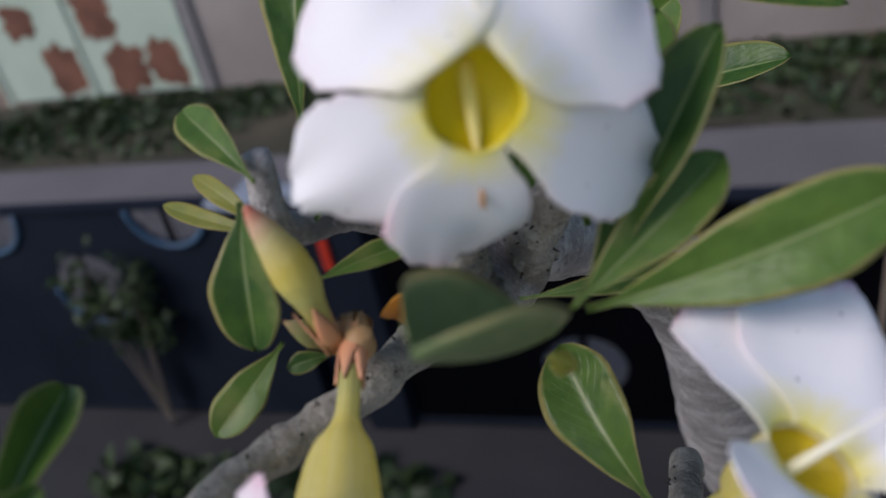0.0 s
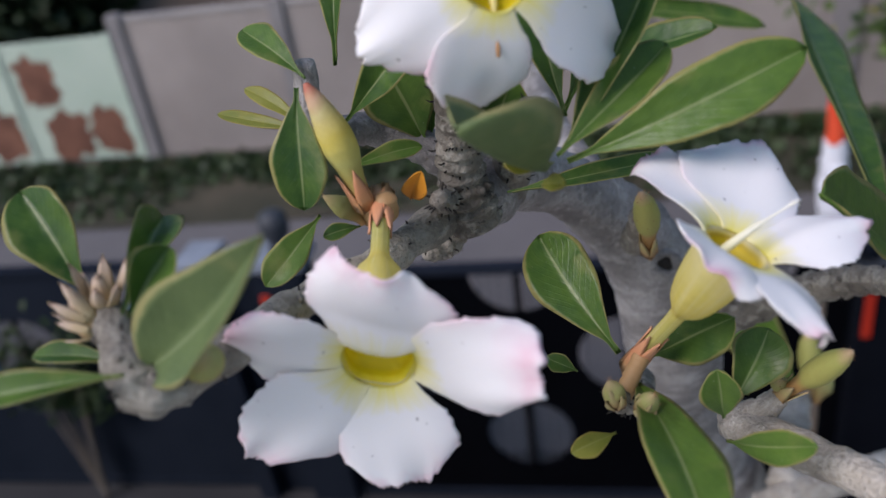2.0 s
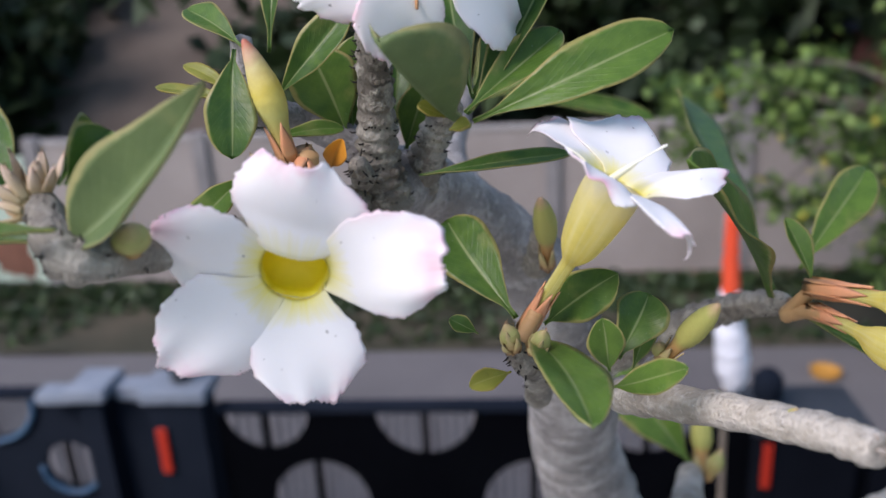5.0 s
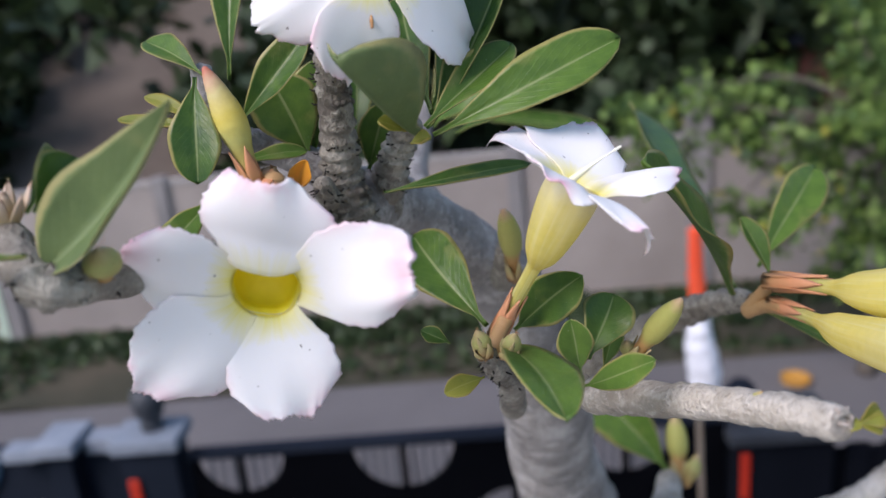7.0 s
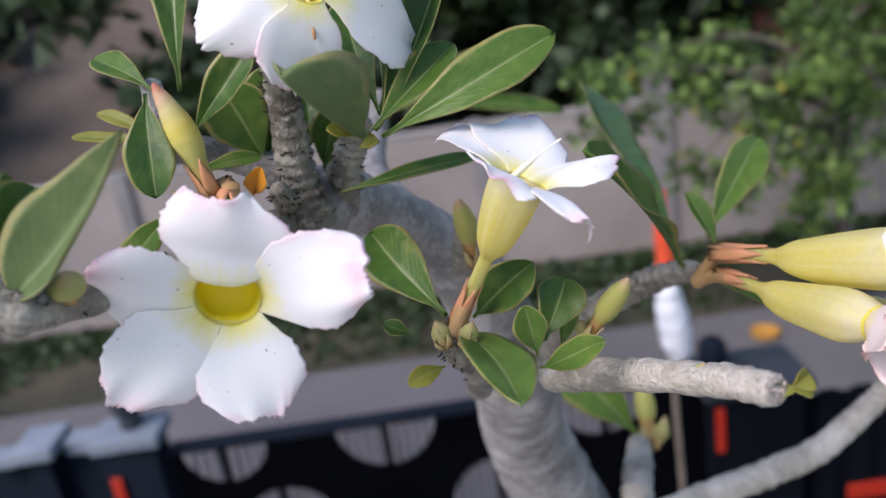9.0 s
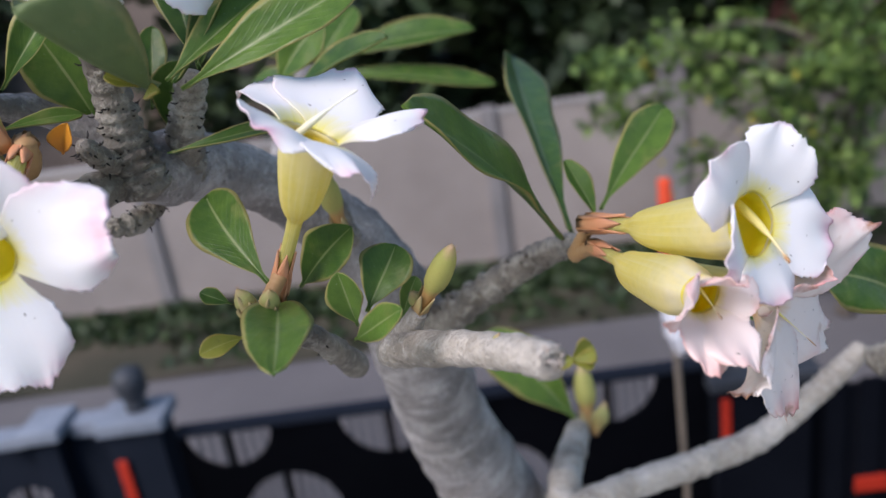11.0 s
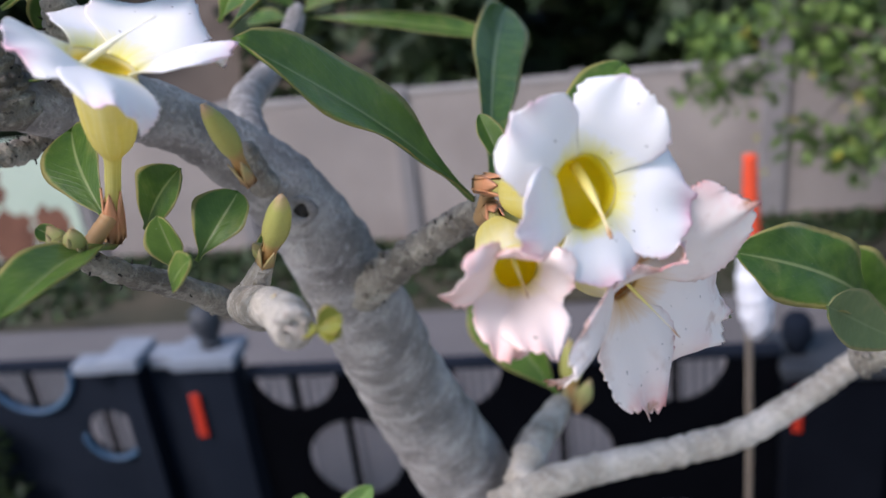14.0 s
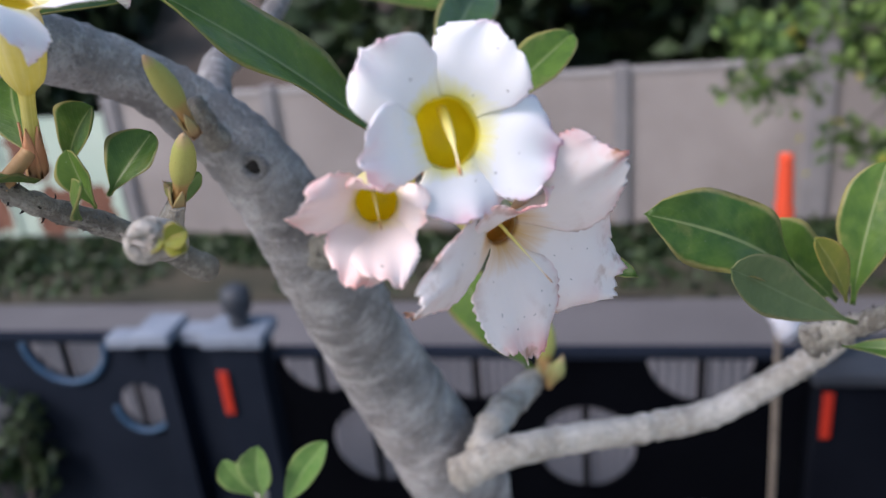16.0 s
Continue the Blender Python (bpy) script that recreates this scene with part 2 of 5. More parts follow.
BUDG = ramp_material("green bud", [(0.0, (0.36, 0.20, 0.07)), (0.35, (0.32, 0.27, 0.09)), (0.7, (0.36, 0.37, 0.12)), (1.0, (0.48, 0.36, 0.18))], 0.75, 900)
BUDS = ramp_material("olive bud", [(0.0, (0.36, 0.18, 0.06)), (0.28, (0.44, 0.26, 0.09)), (0.42, (0.36, 0.36, 0.09)), (0.85, (0.42, 0.43, 0.11)), (1.0, (0.55, 0.38, 0.22))], 0.65, 900)
SCALE = ramp_material("downy bud scale", [(0.0, (0.40, 0.22, 0.10)), (0.5, (0.42, 0.36, 0.15)), (0.9, (0.46, 0.36, 0.20)), (1.0, (0.40, 0.20, 0.12))], 0.85, 900)
ORANGE = ramp_material("withered orange petal", [(0.0, (0.55, 0.22, 0.03)), (1.0, (0.75, 0.32, 0.02))], 0.6)
DRY = ramp_material("dry scale", [(0.0, (0.40, 0.34, 0.16)), (0.45, (0.46, 0.30, 0.14)), (0.75, (0.52, 0.38, 0.26)), (0.9, (0.55, 0.42, 0.33)), (1.0, (0.12, 0.06, 0.04))], 0.9, 900, 0.0, (0.58, 0.46, 0.34))
SEPALDRY = ramp_material("dry downy sepal", [(0.0, (0.44, 0.36, 0.16)), (0.4, (0.58, 0.44, 0.26)), (0.8, (0.66, 0.52, 0.42)), (1.0, (0.56, 0.36, 0.28))], 0.9, 900, 0.2, (0.70, 0.60, 0.48))
BARK = bark_material("grey bark", (0.125, 0.115, 0.11), (0.245, 0.23, 0.218), (0.48, 0.46, 0.44), 0.0, 0.5)
TWIG = bark_material("ringed twig bark", (0.085, 0.074, 0.058), (0.205, 0.185, 0.15), (0.42, 0.40, 0.335), 0.7, 0.5)
PALE = bark_material("pale bark", (0.20, 0.175, 0.14), (0.39, 0.355, 0.30), (0.60, 0.56, 0.50), 0.12, 0.35)

CONCRETE = two_scale("precast concrete", (0.265, 0.232, 0.212), (0.39, 0.348, 0.32), 0.7, 26, 0.9, bump=0.3, stain=(0.24, 0.215, 0.20))
YARD = two_scale("dark yard concrete", (0.015, 0.016, 0.019), (0.04, 0.04, 0.042), 0.8, 40, 0.9)
COPING = two_scale("concrete coping", (0.30, 0.28, 0.27), (0.42, 0.40, 0.38), 1.5, 40, 0.9)
POST = two_scale("weathered concrete post", (0.19, 0.18, 0.18), (0.28, 0.265, 0.26), 1.5, 40, 0.9)
ASPHALT = two_scale("asphalt", (0.11, 0.105, 0.108), (0.16, 0.152, 0.155), 0.5, 60, 0.9)
EARTH = two_scale("bare earth", (0.16, 0.12, 0.085), (0.27, 0.21, 0.16), 0.6, 30, 0.95)
HILL = two_scale("dark hillside earth", (0.085, 0.066, 0.052), (0.15, 0.12, 0.095), 0.6, 30, 0.95)
VERGE = two_scale("verge soil", (0.03, 0.032, 0.018), (0.085, 0.07, 0.046), 0.9, 35, 0.95)
BLACK = two_scale("black gate paint", (0.0012, 0.0015, 0.0025), (0.0025, 0.003, 0.0045), 2.0, 60, 0.8, 0.0, 0.1)
SLATE = two_scale("dark grey paint", (0.010, 0.014, 0.022), (0.018, 0.023, 0.034), 1.4, 50, 0.8, 0.0, 0.15)
NIGHT = two_scale("near-black paint", (0.004, 0.005, 0.008), (0.008, 0.010, 0.015), 1.4, 50, 0.8, 0.0, 0.15)
GREYTOP = two_scale("pale grey cap paint", (0.15, 0.18, 0.22), (0.31, 0.35, 0.41), 2.6, 40, 0.75, stain=(0.06, 0.072, 0.09))
GREYSIDE = two_scale("mid grey paint", (0.06, 0.07, 0.085), (0.10, 0.11, 0.13), 2.2, 40, 0.6)
STUMP = two_scale("dark slate lamp paint", (0.025, 0.03, 0.038), (0.05, 0.057, 0.068), 3.0, 50, 0.6)
RED = two_scale("orange red reflector", (0.42, 0.020, 0.007), (0.52, 0.034, 0.010), 3.0, 60, 0.6)
BLUE = two_scale("blue trim paint", (0.035, 0.09, 0.17), (0.06, 0.14, 0.23), 3.0, 60, 0.5)
MINT = two_scale("mint gate paint", (0.42, 0.52, 0.42), (0.52, 0.60, 0.50), 1.2, 30, 0.7)
RUST = two_scale("rusted sheet", (0.10, 0.04, 0.025), (0.26, 0.12, 0.075), 2.5, 40, 0.9)
BAMBOO = two_scale("bamboo pole", (0.17, 0.14, 0.11), (0.26, 0.22, 0.17), 6.0, 80, 0.7)
FLAGRED = two_scale("red cloth", (0.66, 0.06, 0.018), (0.76, 0.09, 0.03), 5.0, 200, 0.9)
FLAGWHITE = two_scale("white cloth", (0.68, 0.69, 0.74), (0.80, 0.80, 0.84), 5.0, 200, 0.9)
TRUNKFAR = two_scale("tree bark", (0.10, 0.085, 0.07), (0.20, 0.17, 0.14), 3.0, 30, 0.95)
BRICKRED = two_scale("dark red wall paint", (0.09, 0.030, 0.026), (0.14, 0.05, 0.04), 1.0, 30, 0.9)
TERRACOTTA = two_scale("terracotta", (0.30, 0.13, 0.07), (0.42, 0.20, 0.11), 5.0, 60, 0.9)
SLAB = two_scale("terrace slab", (0.32, 0.31, 0.30), (0.42, 0.41, 0.39), 1.0, 40, 0.9)
ORANGEBG = two_scale("orange plastic", (0.42, 0.20, 0.03), (0.52, 0.27, 0.05), 5.0, 60, 0.6)


for dull in (BLACK, SLATE, NIGHT):
    dull.node_tree.nodes["Principled BSDF"].inputs["Specular IOR Level"].default_value = 0.03


def foliage_material(name, dark, light, share):
    m, t, b = material(name, 0.6)
    geo = t.nodes.new("ShaderNodeNewGeometry")
    co = t.nodes.new("ShaderNodeTexCoord").outputs["Object"]
    fac = math_of(t, "ADD", math_of(t, "MULTIPLY", geo.outputs["Random Per Island"], 0.6), math_of(t, "MULTIPLY", noise_of(t, 1.3, 3, co), 0.5))
    col = ramp(t, fac, [(0.25, dark), (0.85, light)])
    t.links.new(col, b.inputs["Base Color"])
    thin(m, t, b, col, share)
    return m


FOLIAGE = foliage_material("bright tree leaves", (0.03, 0.075, 0.020), (0.22, 0.33, 0.075), 0.3)
BLOSSOM = foliage_material("yellow blossom", (0.32, 0.30, 0.04), (0.48, 0.43, 0.07), 0.3)
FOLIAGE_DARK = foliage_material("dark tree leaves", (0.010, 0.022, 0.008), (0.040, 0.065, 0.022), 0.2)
GRASS = foliage_material("grass blades", (0.012, 0.030, 0.009), (0.045, 0.075, 0.022), 0.2)

# ---- builders ----
def part(name, bm, mat, parent=None, label="", smooth=True):
    """Links a bmesh as one mesh object, in world coordinates, under a thing or a part."""
    me = bpy.data.meshes.new(name)
    bmesh.ops.recalc_face_normals(bm, faces=bm.faces)
    bm.to_mesh(me)
    bm.free()
    for p in me.polygons:
        p.use_smooth = smooth
    me.materials.append(mat)
    ob = new(name, me)
    if parent is not None:
        ob.parent = parent
        if parent.type == "EMPTY":
            ob.matrix_parent_inverse = Matrix.Translation(-parent.location)
    if label:
        tagged(ob, label)
    return ob


def thing(name, at, label, category, group="", kind=""):
    ob = new(name)
    ob.empty_display_size = 0.1
    ob.location = at
    return tagged(ob, label, category, group, kind)


def box(bm, lo, hi, bevel=0.0):
    v = bmesh.ops.create_cube(bm, size=1.0)["verts"]
    for q in v:
        q.co = [l + (c + 0.5) * (h - l) for c, l, h in zip(q.co, lo, hi)]
    if bevel:
        bmesh.ops.bevel(bm, geom=list({e for q in v for e in q.link_edges}), offset=bevel, segments=2, affect="EDGES", profile=0.5)
    return bm


def boxed(lo, hi, bevel=0.0):
    return box(bmesh.new(), lo, hi, bevel)


def spline(pts, steps):
    """Catmull-Rom through the points; each is a tuple of any length."""
    p = [np.array(q, float) for q in pts]
    p = [2 * p[0] - p[1]] + p + [2 * p[-1] - p[-2]]
    out = []
    for i in range(1, len(p) - 2):
        for k in range(steps):
            s = k / steps
            a, b, c, d = p[i - 1:i + 3]
            out.append(0.5 * (2 * b + (c - a) * s + (2 * a - 5 * b + 4 * c - d) * s * s + (3 * b - a - 3 * c + d) * s ** 3))
    out.append(p[-2])
    return out


def skin(bm, rows, closed, uvs):
    """Quads between rows of vertices."""
    uv = bm.loops.layers.uv.verify()
    n = len(rows[0])
    for i in range(len(rows) - 1):
        for j in range(n if closed else n - 1):
            k = (j + 1) % n
            f = bm.faces.new((rows[i][j], rows[i][k], rows[i + 1][k], rows[i + 1][j]))
            for loop, (a, b) in zip(f.loops, ((i, j), (i, j + 1), (i + 1, j + 1), (i + 1, j))):
                loop[uv].uv = uvs(a, b)


def tube(bm, line, seg, uvscale=None, rough=0.0, seed=0.0, flat=False):
    """A tube through points (x, y, z, radius), with rounded ends."""
    pts = [Vector(q[:3]) for q in line]
    rad = [float(q[3]) for q in line]
    way = (pts[1] - pts[0]).normalized()
    side = way.orthogonal().normalized()
    rows, dist = [], [0.0]
    for i, p in enumerate(pts):
        nxt = pts[min(i + 1, len(pts) - 1)] - pts[max(i - 1, 0)]
        turn = way.rotation_difference(nxt.normalized())
        side, way = turn @ side, nxt.normalized()
        up = way.cross(side)
        row = []
        for j in range(seg):
            a = 2 * math.pi * j / seg
            d = math.cos(a) * side + math.sin(a) * up
            q = p + d * rad[i]
            r = rad[i] * (1 + rough * (noise.noise((q + Vector((seed, 0, 0))) / (rad[i] * 1.7 + 1e-5)) + 0.4 * noise.noise(q / (rad[i] * 0.5 + 1e-5))))
            row.append(bm.verts.new(p + d * r))
        rows.append(row)
        if i:
            dist.append(dist[-1] + (p - pts[i - 1]).length)
    total = dist[-1] or 1.0
    if uvscale:
        skin(bm, rows, True, lambda a, b: (dist[a], b / seg))
    else:
        skin(bm, rows, True, lambda a, b: (dist[a] / total, b / seg))
    uv = bm.loops.layers.uv.verify()
    for row, p, w, r, u in ((rows[0], pts[0], pts[0] - pts[1], rad[0], 0.0), (rows[-1], pts[-1], pts[-1] - pts[-2], rad[-1], 1.0)):
        tip = bm.verts.new(p + w.normalized() * r * (0.05 if flat else 0.45))
        for j in range(seg):
            f = bm.faces.new((row[j], row[(j + 1) % seg], tip))
            for loop in f.loops:
                loop[uv].uv = (dist[-1] if uvscale and u else u, 0.5)
    return bm


def sheet(bm, grid, thick, normal_of):
    """A thin closed sheet over a grid of points, with u along the rows and v across."""
    nu, nv = len(grid), len(grid[0])
    uv = bm.loops.layers.uv.verify()
    top = [[bm.verts.new(p) for p in row] for row in grid]
    low = [[bm.verts.new(p - normal_of(i, j) * thick) if 0 < j < nv - 1 and 0 < i < nu - 1 else top[i][j] for j, p in enumerate(row)] for i, row in enumerate(grid)]
    for layer in (top, low):
        for i in range(nu - 1):
            for j in range(nv - 1):
                c = [(i, j), (i, j + 1), (i + 1, j + 1), (i + 1, j)]
                try:
                    f = bm.faces.new([layer[a][b] for a, b in c])
                except ValueError:
                    continue
                for loop, (a, b) in zip(f.loops, c):
                    loop[uv].uv = (a / (nu - 1), b / (nv - 1))
    return bm


# ---- the plant ----
plant = thing("desert_rose", (0.06, 0.50, 3.17), "potted desert rose shrub with white and yellow flowers", "plant")
tick = [0]


def stem(name, pts, radii, mat, label, rings=0, flat=False):
    """A trunk or branch; rings: how many swollen leaf-scar rings it bears."""
    tick[0] += 1
    line = spline([(*p, r) for p, r in zip(pts, radii)], 14 if name == "trunk" else 12)
    n = len(line)
    for i, q in enumerate(line):
        if rings:
            q[3] *= 1 + (0.10 if mat is TWIG else 0.035) * math.sin(2 * math.pi * rings * i / n) + 0.03 * math.sin(2 * math.pi * rings * 2.3 * i / n)
    bm = tube(bmesh.new(), line, 28 if name == "trunk" else 18, True, 0.085 if name == "trunk" else 0.12, tick[0] * 3.1, flat)
    ob = part(name, bm, mat, plant, label)
    if mat is TWIG and rings > 5:
        knobs = bmesh.new()
        rnd = random.Random(tick[0] + 50)
        for k in range(rings * 2):
            i = rnd.randrange(2, n - 1)
            p, w = Vector(line[i][:3]), (Vector(line[i][:3]) - Vector(line[i - 1][:3])).normalized()
            d = w.orthogonal().normalized()
            d.rotate(Matrix.Rotation(rnd.uniform(0, 6.28), 3, w))
            r = line[i][3]
            q = r * rnd.uniform(0.16, 0.34)
            tube(knobs, [(*(p + d * r * 0.72), q), (*(p + d * r * 0.98), q * 0.92), (*(p + d * r * 1.08 + w * q * 0.2), q * 0.5)], 9, None, 0.25, k * 1.7)
        tagged(part("scar_knob", knobs, TWIG, ob), "round raised leaf scars", kind="stuff")
        spikes = bmesh.new()
        rnd = random.Random(tick[0])
        for k in range(rings * 4):
            i = rnd.randrange(2, n - 1)
            p, w = Vector(line[i][:3]), Vector(line[i][:3]) - Vector(line[i - 1][:3])
            d = w.orthogonal().normalized()
            d.rotate(Matrix.Rotation(rnd.uniform(0, 6.28), 3, w.normalized()))
            r = line[i][3]
            ln = rnd.uniform(0.0008, 0.0020)
            tube(spikes, [(*(p + d * r * 0.9), 0.0003), (*(p + d * (r + ln * 0.5)), 0.00028), (*(p + d * (r + ln) + w.normalized() * ln * 0.4), 0.0001)], 5)
        tagged(part("leaf_scar", spikes, SCAR_SHADE, ob), "black dried stipules", kind="stuff")
    return ob


def leaf(base, tip, width, face, fold=0.15, bend=0.06, wave=0.0, peak=0.64, mat=None, label="", sharp=0.62):
    """A leathery leaf with a channelled rib, from its base to its tip."""
    tick[0] += 1
    rnd = random.Random(tick[0])
    b, t = Vector(base), Vector(tip)
    axis = t - b
    ln = axis.length
    axis.normalize()
    n = Vector(face)
    n = (n - n.dot(axis) * axis).normalized()
    side = axis.cross(n).normalized()
    nu, nv = 26, 11
    ph = rnd.uniform(0, 6.28)
    twist = rnd.uniform(-0.18, 0.18)
    grid = []
    for i in range(nu):
        u = i / (nu - 1)
        stalk = 0.07
        if u < stalk:
            w = 0.09 + 0.04 * u
        else:
            s = (u - stalk) / (1 - stalk)
            k = math.log(0.5) / math.log(peak)
            w = max(0.09 * (1 - s), math.sin(math.pi * min(s, 1.0) ** k) ** sharp) if s < 1 else 0.0
        mid = b + axis * (u * ln) + n * (bend * ln * 4 * u * (1 - u)) + side * (0.025 * ln * math.sin(3 * u + ph))
        q = Matrix.Rotation(twist * u, 3, axis)
        sv, nn = q @ side, q @ n
        row = []
        for j in range(nv):
            v = j / (nv - 1) * 2 - 1
            h = fold * abs(v) ** 1.4 * w * width - 0.03 * width * math.exp(-(v / 0.12) ** 2)
            h += width * w * abs(v) ** 2 * (0.04 * math.sin(9 * u + ph + v * 2) + wave * 0.16 * math.sin(13 * u + ph + (1.5 if v > 0 else 0)))
            row.append(mid + sv * (v * w * width * 0.5 * (1 + 0.03 * math.sin(17 * u + ph * 2 + v))) + nn * h)
        grid.append(row)
    bm = sheet(bmesh.new(), grid, 0.0009, lambda i, j: n)
    return part("leaf", bm, mat or LEAF, plant, label)


def petal_of(arc, tip, n, width, parent, mat, seed, curl, hood=0.0, rag=1.0):
    """One broad petal that grows out of its arc of the throat's rim; hood folds its root over the mouth."""
    rnd = random.Random(seed)
    root = arc[len(arc) // 2]
    axis = tip - root
    ln = axis.length
    axis.normalize()
    m = (n - n.dot(axis) * axis).normalized()
    side = axis.cross(m).normalized()
    if (arc[-1] - arc[0]).dot(side) < 0:
        arc = arc[::-1]
    rim = (arc[-1] - arc[0]).length * 0.6
    nu, nv = 30, len(arc)
    ph = rnd.uniform(0, 6.28)
    nub = rnd.choice((-1, 1)) * rnd.uniform(0.15, 0.4)
    bite = rnd.uniform(-0.7, 0.7)
    tooth = [rnd.uniform(-1, 1) for j in range(nv)]
    notch = [rnd.uniform(-1, 1) for i in range(nu)]
    grid = []
    for i in range(nu):
        u = i / (nu - 1)
        w = 0.74 + 0.26 * math.sin(min(1.0, u / 0.55) * math.pi / 2)
        if u > 0.58:
            w *= 1 - 0.32 * ((u - 0.58) / 0.42) ** 2
        grow = min(1.0, u / 0.34)
        grow = grow * grow * (3 - 2 * grow)
        far = max(0.0, (u - 0.3) / 0.7) ** 2
        flap = hood * math.exp(-((u - 0.13) / 0.09) ** 2) * min(1.0, u / 0.06)
        row = []
        for j in range(nv):
            v = j / (nv - 1) * 2 - 1
            x = u - 0.22 * abs(v) ** 3.0 * far
            x += far * far * rag * (0.021 * tooth[j] + 0.02 * math.sin(5 * v + ph) - 0.035 * math.exp(-((v - bite) / 0.12) ** 2))
            x += 0.055 * math.exp(-((v - nub) / 0.10) ** 2) * u ** 16
            h = ln * (0.07 * math.sin(math.pi * u) + curl * u * u * 0.10)
            h += width * (0.05 * math.sin(3.4 * v + ph + 2 * u) * u + rag * 0.025 * math.sin(8 * v + 2 * ph) * u ** 3 - 0.10 * v * v * u + 0.11 * v * u)
            free = root + axis * (x * ln) + side * (v * w * width * 0.5 * (1 + 0.02 * rag * math.sin(9 * u + ph + 3 * v) + 0.034 * rag * notch[i] * v ** 8)) + m * h
            bound = arc[j] + axis * (u * ln) + m * (ln * 0.10 * math.sin(math.pi * min(1.0, u)))
            p = bound.lerp(free, grow) + (m * 0.55 - axis * 1.0) * rim * flap * (1 - 0.5 * v * v)
            row.append(p)
        grid.append(row)
    bm = sheet(bmesh.new(), grid, 0.0005, lambda i, j: m)
    return part("petal", bm, mat, parent)


def flower(base, throat, tips, rim, widths, label, style=None, aged=False, bell=0.0, hoods={}, slim=1.0, throat_mat=None, sep=1.0, neck=0.0, face=None, style_mat=None, petals=None):
    """A trumpet flower: calyx, swollen tube, yellow throat, five petals and the stamen threads."""
    tick[0] += 1
    b, t = Vector(base), Vector(throat)
    tips = [Vector(q) for q in tips]
    n = (t - b).normalized()
    full = (t - b).length
    # the face looks out between the tube's way and the plane of the petal tips
    plane = sum(((tips[k] - t).normalized().cross((tips[(k + 1) % 5] - t).normalized()) for k in range(5)), Vector())
    plane = plane if plane.dot(n) > 0 else -plane
    face = Vector(face) if face else (plane.normalized() + n * 0.6).normalized()
    # the tube: narrow neck, then a swollen bell
    prof = [(0.0, 0.27), (0.12, 0.27), (0.24, 0.28), (0.31, 0.40), (0.39, 0.64), (0.50, 0.80), (0.66, 0.93), (0.86, 1.02), (1.0, 1.0)]
    prof = [(s if s < 0.2 else 0.24 + neck + (s - 0.24) * (0.76 - neck) / 0.76, r) for s, r in prof]
    mid = b.lerp(t, 0.5) + n.orthogonal().normalized() * full * 0.02
    bell = bell or rim * 1.08
    line = []
    for s, r in prof:
        p = b.lerp(mid, s * 2) if s < 0.5 else mid.lerp(t, s * 2 - 1)
        line.append((*p, r * (rim if s == 1.0 else bell)))
    line = spline(line, 4)
    seg = 40

    def ring(bm, p, r, flute, way):
        side = (tips[0] - t)
        side = (side - side.dot(way) * way).normalized()
        up = way.cross(side)
        return [bm.verts.new(Vector(p) + (math.cos(2 * math.pi * j / seg) * side + math.sin(2 * math.pi * j / seg) * up) * r * (1 + flute * math.cos(5 * 2 * math.pi * j / seg))) for j in range(seg)]

    def way_at(k, rows):
        return n.lerp(face, (k / (rows - 1)) ** 3).normalized()
    outer = bmesh.new()
    rows = [ring(outer, q[:3], q[3], 0.035, way_at(k, len(line))) for k, q in enumerate(line)]
    skin(outer, rows, True, lambda i, j: (i / (len(rows) - 1), j / seg))
    body = part("flower", outer, TUBE, plant, label)
    inner = bmesh.new()
    first = int(len(line) * 0.88)
    rows2 = [ring(inner, q[:3] if k < len(line) - 1 else Vector(q[:3]) + face * rim * 0.03, q[3] * (0.94 if k < len(line) - 1 else 1.045), 0.03, way_at(k, len(line))) for k, q in enumerate(line) if k >= first]
    skin(inner, rows2, True, lambda i, j: (i / (len(rows2) - 1), j / seg))
    uvl = inner.loops.layers.uv.verify()
    deep = inner.verts.new(Vector(line[first - 2][:3]))
    for j in range(seg):
        f = inner.faces.new((rows2[0][j], rows2[0][(j + 1) % seg], deep))
        for loop in f.loops:
            loop[uvl].uv = (0.0, 0.5)
    part("throat", inner, throat_mat or THROAT, body, "deep yellow throat")
    # five petals share the rim between them
    side = (tips[0] - t)
    side = (side - side.dot(face) * face).normalized()
    up = face.cross(side)
    turn = [math.atan2((q - t).dot(up), (q - t).dot(side)) % (2 * math.pi) for q in tips]
    order = sorted(range(5), key=lambda k: turn[k])
    for i, k in enumerate(order):
        a0, a, a1 = turn[order[i - 1]], turn[k], turn[order[(i + 1) % 5]]
        lo = a - ((a - a0) % (2 * math.pi)) * 0.56
        hi = a + ((a1 - a) % (2 * math.pi)) * 0.56
        arc = []
        for j in range(37):
            g = lo + (a - lo) * j / 18 if j < 18 else a + (hi - a) * (j - 18) / 18
            arc.append(t + (math.cos(g) * side + math.sin(g) * up) * rim * (1.0 + 0.008 * i))
        petal_of(arc, tips[k], face, widths[k], body, petals or (PETAL_OLD if aged else PETAL), tick[0] * 10 + k, -0.6 if not aged else -0.2, hoods.get(k, 0.0), 1.0 if not aged else 1.4)
    # calyx: five pointed sepals round the neck
    s1, s2 = n.orthogonal().normalized(), n.cross(n.orthogonal().normalized())
